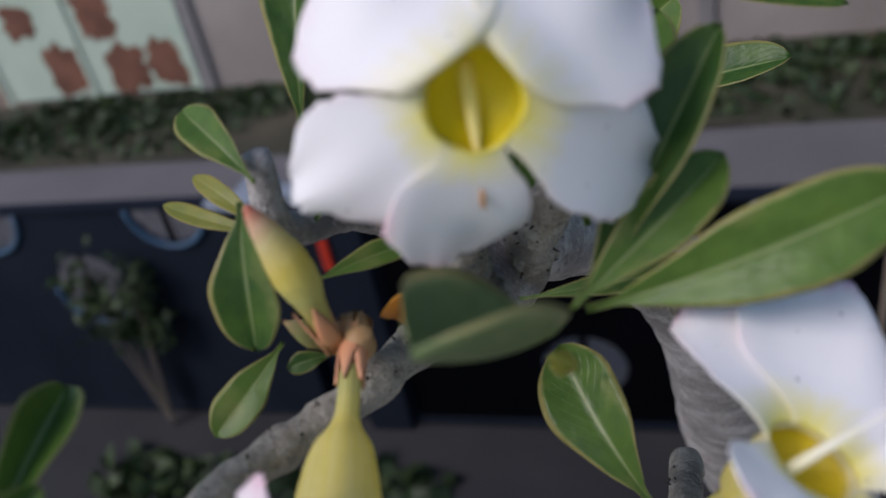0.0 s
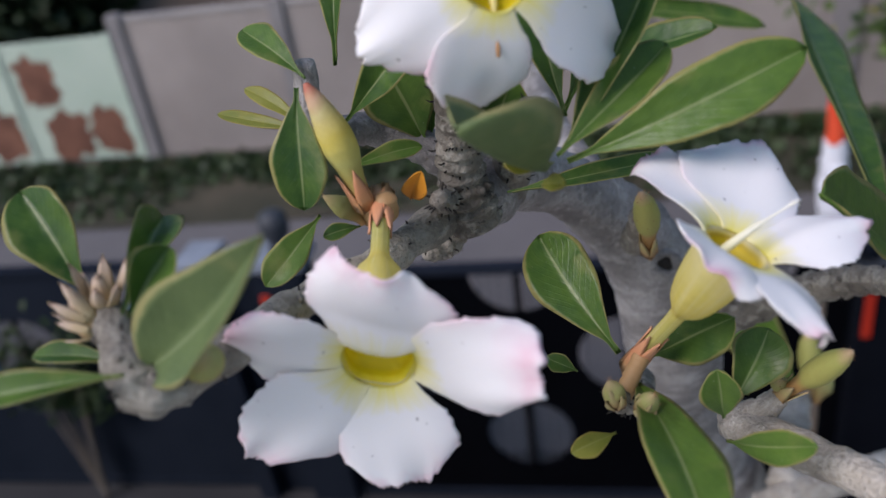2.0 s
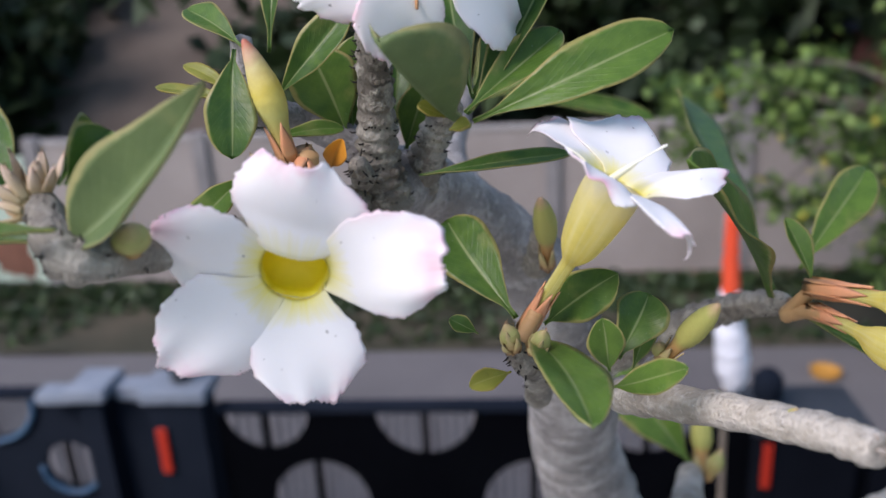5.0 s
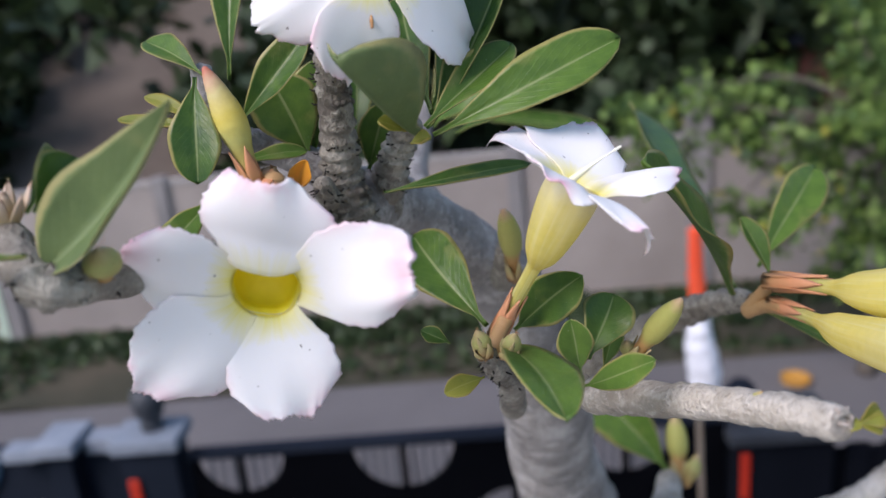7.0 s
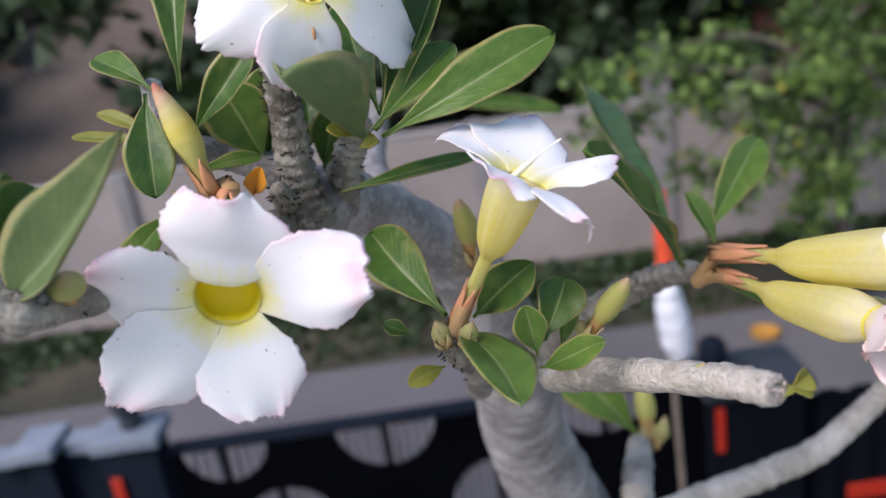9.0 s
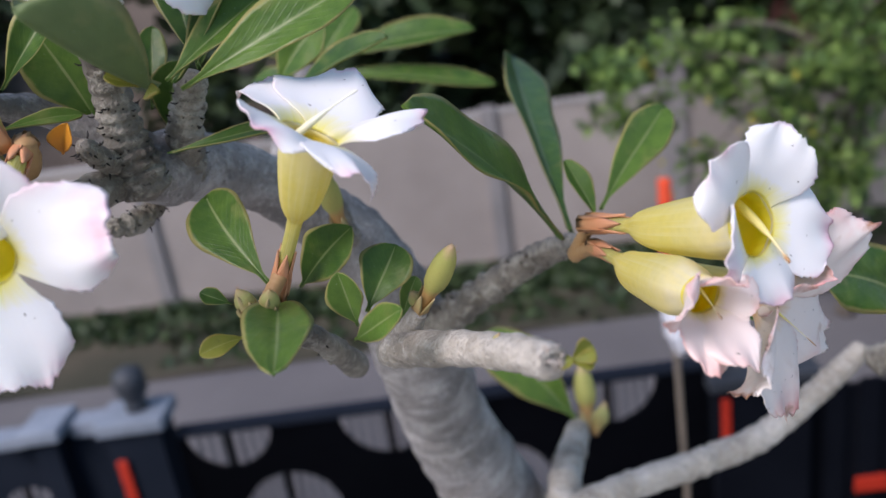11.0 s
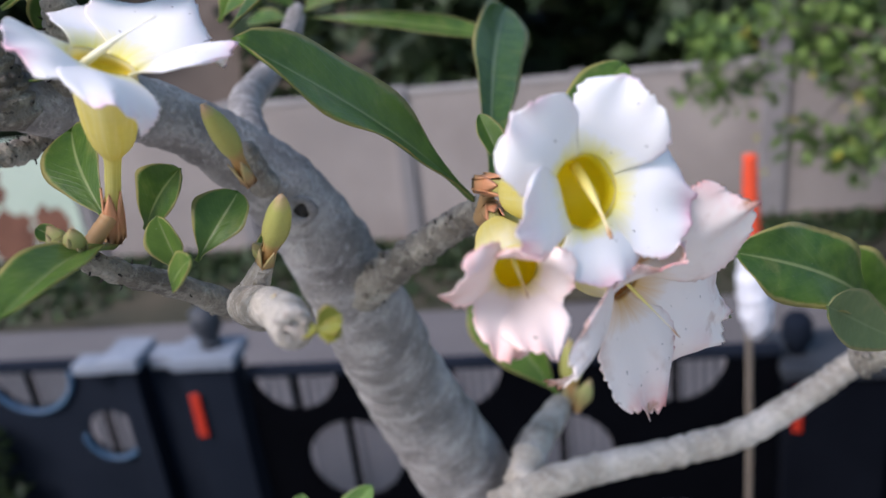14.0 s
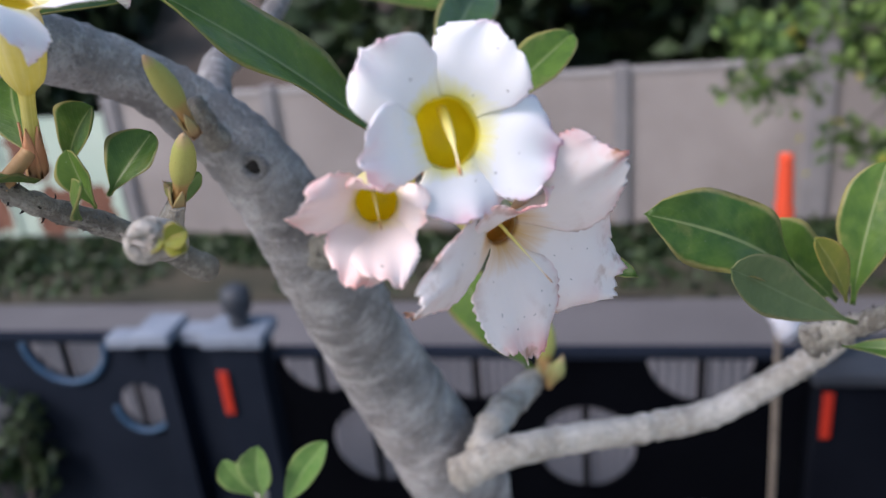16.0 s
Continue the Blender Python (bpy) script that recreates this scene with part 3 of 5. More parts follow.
    for k in range(5):
        a = 2 * math.pi * k / 5 + 0.3
        d = math.cos(a) * s1 + math.sin(a) * s2
        q0, q1 = b - n * bell * 1.4 + d * bell * 0.27, b + n * bell * 0.75 * sep + d * bell * 0.31
        e = n.cross(d).normalized()
        grid = [[q0.lerp(q1, u) + e * v * bell * 0.34 * (1 - u ** 2.4) + d * bell * 0.08 * (1 - v * v) for v in (-1, -0.5, 0, 0.5, 1)] for u in (0, 0.2, 0.4, 0.6, 0.8, 0.95, 1.0)]
        part("sepal", sheet(bmesh.new(), grid, 0.0005, lambda i, j: d), CALYX, body)
    if style:
        end = Vector(style)
        # the joined anthers: a pale cone out of the throat that ends in a fine thread
        away = (t - end) - (t - end).dot(face) * face
        p0 = t + away.normalized() * rim * 0.72 - face * rim * 0.6
        line = [(0.0, 0.16), (0.25, 0.15), (0.48, 0.10), (0.62, 0.045), (0.84, 0.034), (0.92, 0.060), (1.0, 0.045)]
        cone = [(*(p0.lerp(end, s) + face * rim * 0.12 * math.sin(math.pi * s)), rim * r * slim) for s, r in line]
        part("anther_cone", tube(bmesh.new(), spline(cone, 5), 12, None, 0.06, tick[0]), style_mat or STYLE, body, "pale anther cone" if style_mat else "pale anther cone with a brown tip")
    return body


def bud(base, tip, width, mat, label, sepals=True):
    """A spindle-shaped bud with a slight spiral, in a cup of sepals."""
    tick[0] += 1
    b, t = Vector(base), Vector(tip)
    prof = [(0.0, 0.42), (0.12, 0.46), (0.28, 0.66), (0.46, 1.0), (0.62, 0.94), (0.8, 0.62), (0.93, 0.30), (1.0, 0.10)]
    if mat is BUDS:
        prof = [(0.0, 0.40), (0.14, 0.50), (0.30, 0.62), (0.44, 0.92), (0.60, 1.0), (0.78, 0.84), (0.92, 0.50), (1.0, 0.18)]
    if mat is BUD:
        prof = [(0.0, 0.50), (0.10, 0.60), (0.24, 0.66), (0.44, 1.0), (0.60, 0.98), (0.78, 0.70), (0.92, 0.42), (1.0, 0.16)]
    bend = (t - b).orthogonal().normalized() * (t - b).length * 0.03
    line = spline([(*(b.lerp(t, s) + bend * math.sin(math.pi * s)), r * width * 0.5) for s, r in prof], 5)
    body = part("bud", tube(bmesh.new(), line, 16, None, 0.05, tick[0]), mat, plant, label)
    if mat is BUDG or mat is DRY or mat is BUDS:
        fuzz, rnd = bmesh.new(), random.Random(tick[0])
        for k in range(90):
            q = line[rnd.randrange(1, len(line) - 1)]
            d = Vector((rnd.gauss(0, 1), rnd.gauss(0, 1), rnd.gauss(0, 1))).normalized()
            p = Vector(q[:3]) + d * q[3] * 0.97
            e = p + (d + (t - b).normalized() * 0.7) * width * rnd.uniform(0.06, 0.14)
            w = d.cross(t - b).normalized() * width * 0.012
            fuzz.faces.new([fuzz.verts.new(c) for c in (p - w, p + w, e)])
        tagged(part("down", fuzz, SCALE, body, "", False), "pale downy hairs", kind="stuff")
    if sepals:
        n = (t - b).normalized()
        side = n.orthogonal().normalized()
        ln = (t - b).length
        scaly = mat is BUDG
        for k in range(8 if scaly else 4):
            d = side.copy()
            d.rotate(Matrix.Rotation(1.57 * k + (0.78 if k > 3 else 0.0), 3, n))
            reach = (0.52 if k < 4 else 0.80) + 0.08 * math.sin(k * 2.3) if scaly else 0.30
            wide = (0.52 if k < 4 else 0.34) if scaly else 0.33
            e = n.cross(d)
            s0, s1 = b - n * ln * 0.06 + d * width * 0.16, b + n * ln * reach + d * width * wide
            bm = bmesh.new()
            grid = [[s0.lerp(s1, u) + e * v * width * (0.34 if scaly else 0.30) * (1 - u ** 2) + d * width * ((0.05 if not scaly else 0.20 * math.sin(math.pi * u)) + 0.05) * (1 - 0.6 * v * v) for v in (-1, -0.5, 0, 0.5, 1)] for u in (0, 0.25, 0.5, 0.75, 0.95, 1.0)]
            sheet(bm, grid, 0.0004, lambda i, j: d)
            part("sepal", bm, CALYX if mat is BUD else SCALE, body)
    return body


def dry_calyx(base, tip, width, count, label):
    """A dried flower calyx: narrow pointed downy sepals round a dark shrivelled core."""
    tick[0] += 1
    rnd = random.Random(tick[0])
    b, t = Vector(base), Vector(tip)
    n = (t - b).normalized()
    ln = (t - b).length
    s1, s2 = n.orthogonal().normalized(), n.cross(n.orthogonal().normalized())
    core = tube(bmesh.new(), spline([(*b, width * 0.20), (*b.lerp(t, 0.35), width * 0.26), (*b.lerp(t, 0.68), width * 0.17), (*b.lerp(t, 0.82), width * 0.06)], 5), 12, None, 0.15, tick[0])
    body = part("dry_calyx", core, DRY, plant, label)
    fuzz = bmesh.new()
    for k in range(count):
        a = 2 * math.pi * k / count + rnd.uniform(-0.25, 0.25)
        d = math.cos(a) * s1 + math.sin(a) * s2
        e = n.cross(d)
        long, flare = ln * rnd.uniform(0.82, 1.08), width * rnd.uniform(0.34, 0.62)
        grid = []
        for i in range(9):
            u = i / 8
            w = width * 0.21 * (0.75 + 0.7 * u - 1.42 * u ** 3)
            mid = b + n * long * u + d * (width * 0.20 + flare * u ** 1.5 + width * 0.12 * math.sin(math.pi * u))
            grid.append([mid + e * v * w + d * width * 0.06 * (1 - v * v) for v in (-1, -0.5, 0, 0.5, 1)])
            for q in range(9):
                p = mid + e * rnd.choice((-1, 1)) * w * rnd.uniform(0.5, 1.0)
                h = p + (d * rnd.uniform(0.2, 1) + e * rnd.uniform(-1, 1) + n * 0.8).normalized() * width * 0.10
                fuzz.faces.new([fuzz.verts.new(c) for c in (p - n * width * 0.012, p + n * width * 0.012, h)])
        part("sepal", sheet(bmesh.new(), grid, 0.0004, lambda i, j: d), SEPALDRY, body)
    tagged(part("down", fuzz, SEPALDRY, body, "", False), "pale downy hairs", kind="stuff")
    return body



def cut_end(at, way, r):
    """The crumbled pale end of a cut branch."""
    p, w = Vector(at), Vector(way).normalized()
    a, c = w.orthogonal().normalized(), w.cross(w.orthogonal().normalized())
    rnd = random.Random(8)
    bm = bmesh.new()
    ring_pts = [(*(p + (math.cos(k * 0.314) * a + math.sin(k * 0.314) * c) * r * 0.62 * rnd.uniform(0.85, 1.1)), r * rnd.uniform(0.16, 0.30)) for k in range(21)]
    tube(bm, ring_pts, 8, None, 0.3)
    part("cut_rim", bm, PALE, plant, "crumbled rim of the cut branch")
    bm = bmesh.new()
    for k in range(26):
        q = p + (a * rnd.gauss(0, 0.3) + c * rnd.gauss(0, 0.3)) * r + w * rnd.uniform(-0.05, 0.22) * r
        d = (a * rnd.gauss(0, 1) + c * rnd.gauss(0, 1) + w * rnd.uniform(0, 0.6)).normalized() * r * rnd.uniform(0.12, 0.3)
        tube(bm, [(*(q - d), r * 0.03), (*q, r * rnd.uniform(0.06, 0.12)), (*(q + d), r * 0.03)], 6, None, 0.3)
    part("splinter", bm, CRUMB, plant, "pale dry splinters in the cut")


def knot(at, way, r):
    """A swollen ring of bark round a black plug coloured as a hollow's shade."""
    p, w = Vector(at), Vector(way).normalized()
    a, c = w.orthogonal().normalized(), w.cross(w.orthogonal().normalized())
    bm = tube(bmesh.new(), [(*(p + (math.cos(k * 0.314) * a + math.sin(k * 0.314) * c * 1.15) * r), r * (0.42 + 0.1 * math.sin(k))) for k in range(21)], 9, None, 0.2)
    part("knot_ring", bm, BARK, plant, "swollen bark ring round a knot hole")
    bm = tube(bmesh.new(), [(*(p - w * r * 0.4), r * 0.9), (*(p + w * r * 0.02), r * 0.82)], 14, None, 0.25, 2.0, True)
    part("knot_plug", bm, SCAR_SHADE, plant, "black plug coloured as the shade in a knot hole")


stem("trunk", [(-0.0195, 0.2175, 4.0800), (-0.0172, 0.2330, 4.0778), (-0.0150, 0.2505, 4.0743), (0.0070, 0.2812, 4.0529), (0.0337, 0.3015, 4.0127), (0.0484, 0.3311, 3.9438), (0.0526, 0.3607, 3.8923), (0.0694, 0.3828, 3.8304), (0.0821, 0.3972, 3.7831), (0.0861, 0.4472, 3.6831), (0.0700, 0.5500, 3.1700)], [0.0082, 0.0122, 0.0125, 0.0122, 0.0171, 0.0217, 0.0236, 0.0269, 0.0289, 0.0315, 0.0441], BARK, "smooth swollen grey trunk with pale wrinkles")
stem("branch", [(-0.0133, 0.2356, 4.0791), (-0.0238, 0.2170, 4.0797), (-0.0404, 0.1837, 4.0814), (-0.0539, 0.1598, 4.0853), (-0.0632, 0.1200, 4.0951), (-0.0689, 0.1152, 4.0981), (-0.0807, 0.1302, 4.1054)], [0.0080, 0.0061, 0.0047, 0.0043, 0.0046, 0.0046, 0.0034], TWIG, "knobbly branch with black leaf scars", rings=14)
stem("branch", [(-0.0176, 0.2144, 4.0758), (-0.0201, 0.2134, 4.0899), (-0.0196, 0.2102, 4.1054), (-0.0179, 0.2037, 4.1222), (-0.0160, 0.1935, 4.1378), (-0.0150, 0.1896, 4.1441)], [0.0076, 0.0067, 0.0056, 0.0050, 0.0042, 0.0029], TWIG, "ringed grey-green twig", rings=18)
stem("branch", [(-0.0119, 0.2355, 4.0752), (-0.0071, 0.2271, 4.0880), (-0.0027, 0.2240, 4.0988), (0.0021, 0.2201, 4.1077)], [0.0066, 0.0057, 0.0050, 0.0046], TWIG, "knobbly twig with black leaf scars", rings=10)
stem("branch", [(-0.0228, 0.2394, 4.0687), (-0.0274, 0.2314, 4.0639), (-0.0298, 0.2229, 4.0637), (-0.0351, 0.2162, 4.0650)], [0.0040, 0.0037, 0.0038, 0.0026], TWIG, "short brown stub twig", rings=6)
stem("branch", [(-0.0191, 0.2374, 4.0796), (-0.0241, 0.2177, 4.0836), (-0.0232, 0.1981, 4.0914), (-0.0221, 0.1878, 4.0972)], [0.0050, 0.0040, 0.0033, 0.0024], TWIG, "scaly flowering twig", rings=8)
stem("branch", [(-0.0175, 0.2269, 4.0824), (-0.0326, 0.2268, 4.0958), (-0.0477, 0.2245, 4.1033), (-0.0560, 0.2051, 4.1116), (-0.0553, 0.2023, 4.1308)], [0.0071, 0.0058, 0.0050, 0.0039, 0.0031], BARK, "slender bluish grey branch")
stem("branch", [(0.0218, 0.2995, 4.0371), (-0.0034, 0.3636, 4.0446), (-0.0118, 0.4261, 4.0470), (-0.0081, 0.4686, 4.0607), (-0.0069, 0.4924, 4.0744)], [0.0072, 0.0079, 0.0077, 0.0066, 0.0053], BARK, "slender bluish grey branch")
stem("branch", [(0.0291, 0.2515, 3.9867), (0.0270, 0.2012, 4.0238), (0.0232, 0.1782, 4.0393), (0.0203, 0.1669, 4.0492), (0.0188, 0.1638, 4.0557)], [0.0051, 0.0039, 0.0033, 0.0028, 0.0018], TWIG, "dark knobbly twig with leaf scars", rings=8)
stem("branch", [(0.0515, 0.1876, 4.0237), (0.0733, 0.1509, 4.0397), (0.0860, 0.1253, 4.0500), (0.0915, 0.1130, 4.0537)], [0.0056, 0.0046, 0.0042, 0.0038], PALE, "pale cut stub of a branch", rings=7, flat=True)
stem("branch", [(0.0525, 0.3106, 3.9668), (0.0695, 0.2978, 3.9826), (0.0866, 0.2895, 3.9961), (0.1002, 0.2798, 4.0075), (0.1105, 0.2680, 4.0165), (0.1165, 0.2450, 4.0275)], [0.0091, 0.0076, 0.0066, 0.0059, 0.0051, 0.0042], TWIG, "knobbly grey branch with leaf scars", rings=14)
stem("branch", [(0.0988, 0.3467, 3.8132), (0.1243, 0.3546, 3.8233), (0.1624, 0.3708, 3.8228), (0.2020, 0.3861, 3.8196), (0.2434, 0.4030, 3.8195), (0.2829, 0.4212, 3.8312), (0.3083, 0.4328, 3.8424), (0.3258, 0.4395, 3.8524)], [0.0106, 0.0093, 0.0086, 0.0085, 0.0084, 0.0078, 0.0073, 0.0061], PALE, "long pale curved branch with faint rings", rings=24)
stem("branch", [(0.1133, 0.3575, 3.8212), (0.1185, 0.3778, 3.8288), (0.1278, 0.4097, 3.8234), (0.1367, 0.4412, 3.8172)], [0.0101, 0.0097, 0.0090, 0.0081], PALE, "short pale twig", rings=5)
stem("branch", [(0.0302, 0.2788, 4.0297), (0.0308, 0.2681, 4.0431), (0.0309, 0.2652, 4.0492)], [0.0057, 0.0041, 0.0037], TWIG, "short twig stub", rings=3)
stem("branch", [(0.2722, 0.3278, 3.9105), (0.2881, 0.3194, 3.9224), (0.3027, 0.3066, 3.9373)], [0.0078, 0.0055, 0.0047], TWIG, "brown mottled twig", rings=8)
stem("branch", [(-0.0290, 0.3472, 3.7541), (-0.0050, 0.3191, 3.8196)], [0.0070, 0.0044], TWIG, "thin green shoot", rings=2)
stem("branch", [(0.0515, 0.1916, 4.0217), (0.0566, 0.1835, 4.0299), (0.0617, 0.1813, 4.0381)], [0.0046, 0.0040, 0.0026], PALE, "short scarred spur that bears a bud", rings=3)
flower((-0.0151, 0.1915, 4.1437), (-0.0006, 0.1700, 4.1542), [(-0.0289, 0.1640, 4.1423), (-0.0090, 0.1685, 4.1261), (0.0256, 0.1920, 4.1286), (0.0209, 0.1908, 4.1677), (-0.0193, 0.1834, 4.1761)], 0.0071, [0.0213, 0.0225, 0.0225, 0.0355, 0.0343], "white flower with yellow throat facing outward", style=(-0.0011, 0.1667, 4.1386), hoods={3: 0.9, 4: 0.9}, slim=1.1)
flower((-0.0349, 0.1764, 4.0972), (-0.0294, 0.1383, 4.0848), [(-0.0224, 0.1291, 4.1106), (-0.0588, 0.1297, 4.0956), (-0.0586, 0.1279, 4.0648), (-0.0268, 0.1328, 4.0529), (0.0056, 0.1248, 4.0895)], 0.0075, [0.0302, 0.0233, 0.0270, 0.0265, 0.0249], "open white flower with yellow throat and blushed edges", hoods={0: 0.85}, sep=0.6)
flower((0.0268, 0.1756, 4.0576), (0.0447, 0.1573, 4.0977), [(0.0577, 0.1349, 4.0922), (0.0705, 0.1664, 4.0984), (0.0510, 0.1878, 4.1086), (0.0329, 0.1862, 4.1089), (0.0376, 0.1389, 4.1066)], 0.0070, [0.0200, 0.0225, 0.0285, 0.0225, 0.0215], "white flower in profile with fat yellow tube", bell=0.0071, neck=0.14, face=(0.502, 0.062, 0.862), sep=1.7, style=(0.0569, 0.1617, 4.1056), slim=0.9, style_mat=CREAM, throat_mat=THROATP)
flower((0.1215, 0.2150, 4.0445), (0.1454, 0.1499, 4.0629), [(0.1343, 0.1367, 4.0831), (0.1585, 0.1547, 4.0824), (0.1693, 0.1575, 4.0550), (0.1511, 0.1418, 4.0460), (0.1341, 0.1273, 4.0657)], 0.0076, [0.0212, 0.0238, 0.0244, 0.0233, 0.0171], "white flower with deep yellow throat and pink tips", style=(0.1496, 0.1382, 4.0571), bell=0.0085, slim=1.0, hoods={4: 0.4}, sep=2.6)
flower((0.1225, 0.2350, 4.0285), (0.1540, 0.1663, 4.0342), [(0.1620, 0.1478, 4.0454), (0.1838, 0.1668, 4.0496), (0.1834, 0.1898, 4.0091), (0.1613, 0.1612, 4.0009), (0.1405, 0.1284, 4.0316)], 0.0043, [0.0222, 0.0308, 0.0308, 0.0278, 0.0229], "ageing white flower with browned ragged petals", style=(0.1662, 0.1602, 4.0219), aged=True, throat_mat=THROATA, bell=0.0066, slim=0.7, sep=1.5, hoods={0: 0.9})
flower((0.1212, 0.2180, 4.0345), (0.1303, 0.1414, 4.0506), [(0.1338, 0.1253, 4.0590), (0.1208, 0.1204, 4.0570), (0.1273, 0.1239, 4.0399), (0.1351, 0.1240, 4.0400), (0.1412, 0.1357, 4.0483)], 0.0044, [0.0105, 0.0140, 0.0150, 0.0150, 0.0130], "half closed fading flower with pink edges", style=(0.1327, 0.1341, 4.0471), aged=True, petals=PETAL_PINK, bell=0.0072, slim=0.7, sep=2.6)
stem("flower_stalk", [(0.0203, 0.1669, 4.0492), (0.0239, 0.1717, 4.0538), (0.0268, 0.1756, 4.0576)], [0.0026, 0.0022, 0.0022], CALYX, "orange-brown calyx stalk")
stem("flower_stalk", [(0.1155, 0.2390, 4.0255), (0.1190, 0.2300, 4.0370), (0.1215, 0.2150, 4.0445)], [0.0026, 0.0022, 0.0022], CALYX, "orange-brown calyx stalk")
stem("flower_stalk", [(0.1155, 0.2390, 4.0255), (0.1189, 0.2315, 4.0300), (0.1212, 0.2180, 4.0345)], [0.0030, 0.0026, 0.0028], CALYX, "orange-brown calyx stalk")
stem("flower_stalk", [(-0.0416, 0.1921, 4.0924), (-0.0354, 0.1832, 4.0969), (-0.0341, 0.1818, 4.1017)], [0.0038, 0.0033, 0.0026], CALYX, "orange-brown calyx stalk")
bud((-0.0396, 0.1803, 4.1012), (-0.0476, 0.1805, 4.1322), 0.0084, BUD, "tight yellow-green flower bud with a red tip", True)
bud((-0.0426, 0.1873, 4.0919), (-0.0515, 0.1858, 4.1010), 0.0056, BUDG, "small pale green bud", False)
leaf((-0.0313, 0.1947, 4.0943), (-0.0267, 0.1921, 4.1032), 0.0066, (0.2, -0.9, 0.2), fold=0.5, bend=0.1, wave=0, peak=0.64, mat=ORANGE, label="withered orange petal remnant")
bud((0.0197, 0.1618, 4.0519), (0.0177, 0.1612, 4.0599), 0.0053, BUDG, "small scaly bud", True)
bud((0.0251, 0.1578, 4.0533), (0.0276, 0.1547, 4.0610), 0.0051, BUDG, "small scaly bud", True)
bud((0.0332, 0.2542, 4.0405), (0.0301, 0.2374, 4.0710), 0.0084, BUDS, "plump olive bud with a brown base", True)
bud((0.0617, 0.1813, 4.0381), (0.0738, 0.1705, 4.0603), 0.0070, BUDS, "pale yellow-green bud with an orange base", True)
bud((0.0618, 0.1840, 4.0375), (0.0605, 0.1793, 4.0449), 0.0045, BUDG, "small pale bud", False)
bud((0.1433, 0.4422, 3.8175), (0.1444, 0.4585, 3.8563), 0.0146, BUDS, "green bud with a pink tip", True)
bud((0.1465, 0.4362, 3.8149), (0.1567, 0.4453, 3.8333), 0.0108, BUDG, "cluster of small pale buds", False)
dry_calyx((-0.0807, 0.1302, 4.1054), (-0.0784, 0.1289, 4.1158), 0.0078, 6, "dried calyx of pinkish pointed sepals with dark core")
dry_calyx((-0.0808, 0.1263, 4.1052), (-0.0870, 0.1284, 4.1104), 0.0074, 6, "dried pale calyx with spread downy sepals")
dry_calyx((-0.0799, 0.1237, 4.1042), (-0.0861, 0.1252, 4.1046), 0.0052, 4, "small dried pale calyx")
bud((-0.0578, 0.1214, 4.0957), (-0.0559, 0.1176, 4.1028), 0.0078, BUDG, "round leaf scar knob", False)
bud((0.0801, 0.1344, 4.0472), (0.0820, 0.1320, 4.0520), 0.0023, BUDG, "tiny green shoot on the stub", False)
leaf((0.0106, 0.1794, 4.1096), (0.0617, 0.1836, 4.1298), 0.0159, (0.3, -0.7, 0.6), fold=0.15, bend=0.06, wave=0, peak=0.64, mat=LEAF)
leaf((0.0077, 0.1723, 4.1116), (-0.0074, 0.1410, 4.1347), 0.0218, (0.25, 0.45, 0.85), fold=0.45, bend=-0.04, wave=0, peak=0.62, mat=LEAFB)
leaf((0.0083, 0.1795, 4.1115), (0.0346, 0.1999, 4.1502), 0.0137, (-0.4, -0.7, 0.5), fold=0.3, bend=-0.04, wave=0, peak=0.64, mat=LEAF)
leaf((0.0091, 0.1752, 4.1121), (0.0336, 0.1953, 4.1304), 0.0120, (0, -0.7, 0.6), fold=0.2, bend=0.04, wave=0, peak=0.64, mat=LEAF)
leaf((0.0045, 0.1675, 4.1128), (-0.0019, 0.1640, 4.1170), 0.0042, (0, -0.7, 0.6), fold=0.2, bend=0.04, wave=0, peak=0.64, mat=LEAFY)
leaf((0.0051, 0.1663, 4.1100), (0.0104, 0.1617, 4.1120), 0.0042, (0, -0.7, 0.6), fold=0.2, bend=0.04, wave=0, peak=0.64, mat=LEAFY)
leaf((-0.0077, 0.2097, 4.0880), (0.0394, 0.2193, 4.0904), 0.0076, (0, -0.5, 0.8), fold=0.1, bend=0.04, wave=0, peak=0.64, mat=LEAF)
leaf((0.0099, 0.2023, 4.1113), (0.0023, 0.2324, 4.1450), 0.0144, (0, -0.8, 0.5), fold=0.2, bend=0.05, wave=0, peak=0.64, mat=LEAF)
leaf((0.0087, 0.2031, 4.1129), (0.0251, 0.2364, 4.1406), 0.0145, (0.2, -0.8, 0.5), fold=0.2, bend=0.05, wave=0, peak=0.64, mat=LEAF)
leaf((0.0143, 0.3148, 4.0854), (0.0588, 0.2921, 4.1049), 0.0152, (0.1, -0.6, 0.7), fold=0.2, bend=0.06, wave=0, peak=0.64, mat=LEAF)
leaf((0.0051, 0.3316, 4.0863), (0.0296, 0.3273, 4.1131), 0.0230, (0.1, -0.7, 0.6), fold=0.15, bend=0.04, wave=0, peak=0.64, mat=LEAF)
leaf((-0.0509, 0.2171, 4.1251), (-0.0501, 0.2446, 4.1800), 0.0144, (-0.1, -0.85, 0.4), fold=0.25, bend=0.05, wave=0, peak=0.64, mat=LEAF)
leaf((-0.0528, 0.1942, 4.1290), (-0.0720, 0.2089, 4.1394), 0.0090, (0, -0.7, 0.6), fold=0.2, bend=0.05, wave=0, peak=0.64, mat=LEAF)
leaf((-0.0482, 0.2055, 4.1128), (-0.0243, 0.2084, 4.1384), 0.0116, (0.2, -0.7, 0.5), fold=0.25, bend=0.05, wave=0, peak=0.64, mat=LEAF)
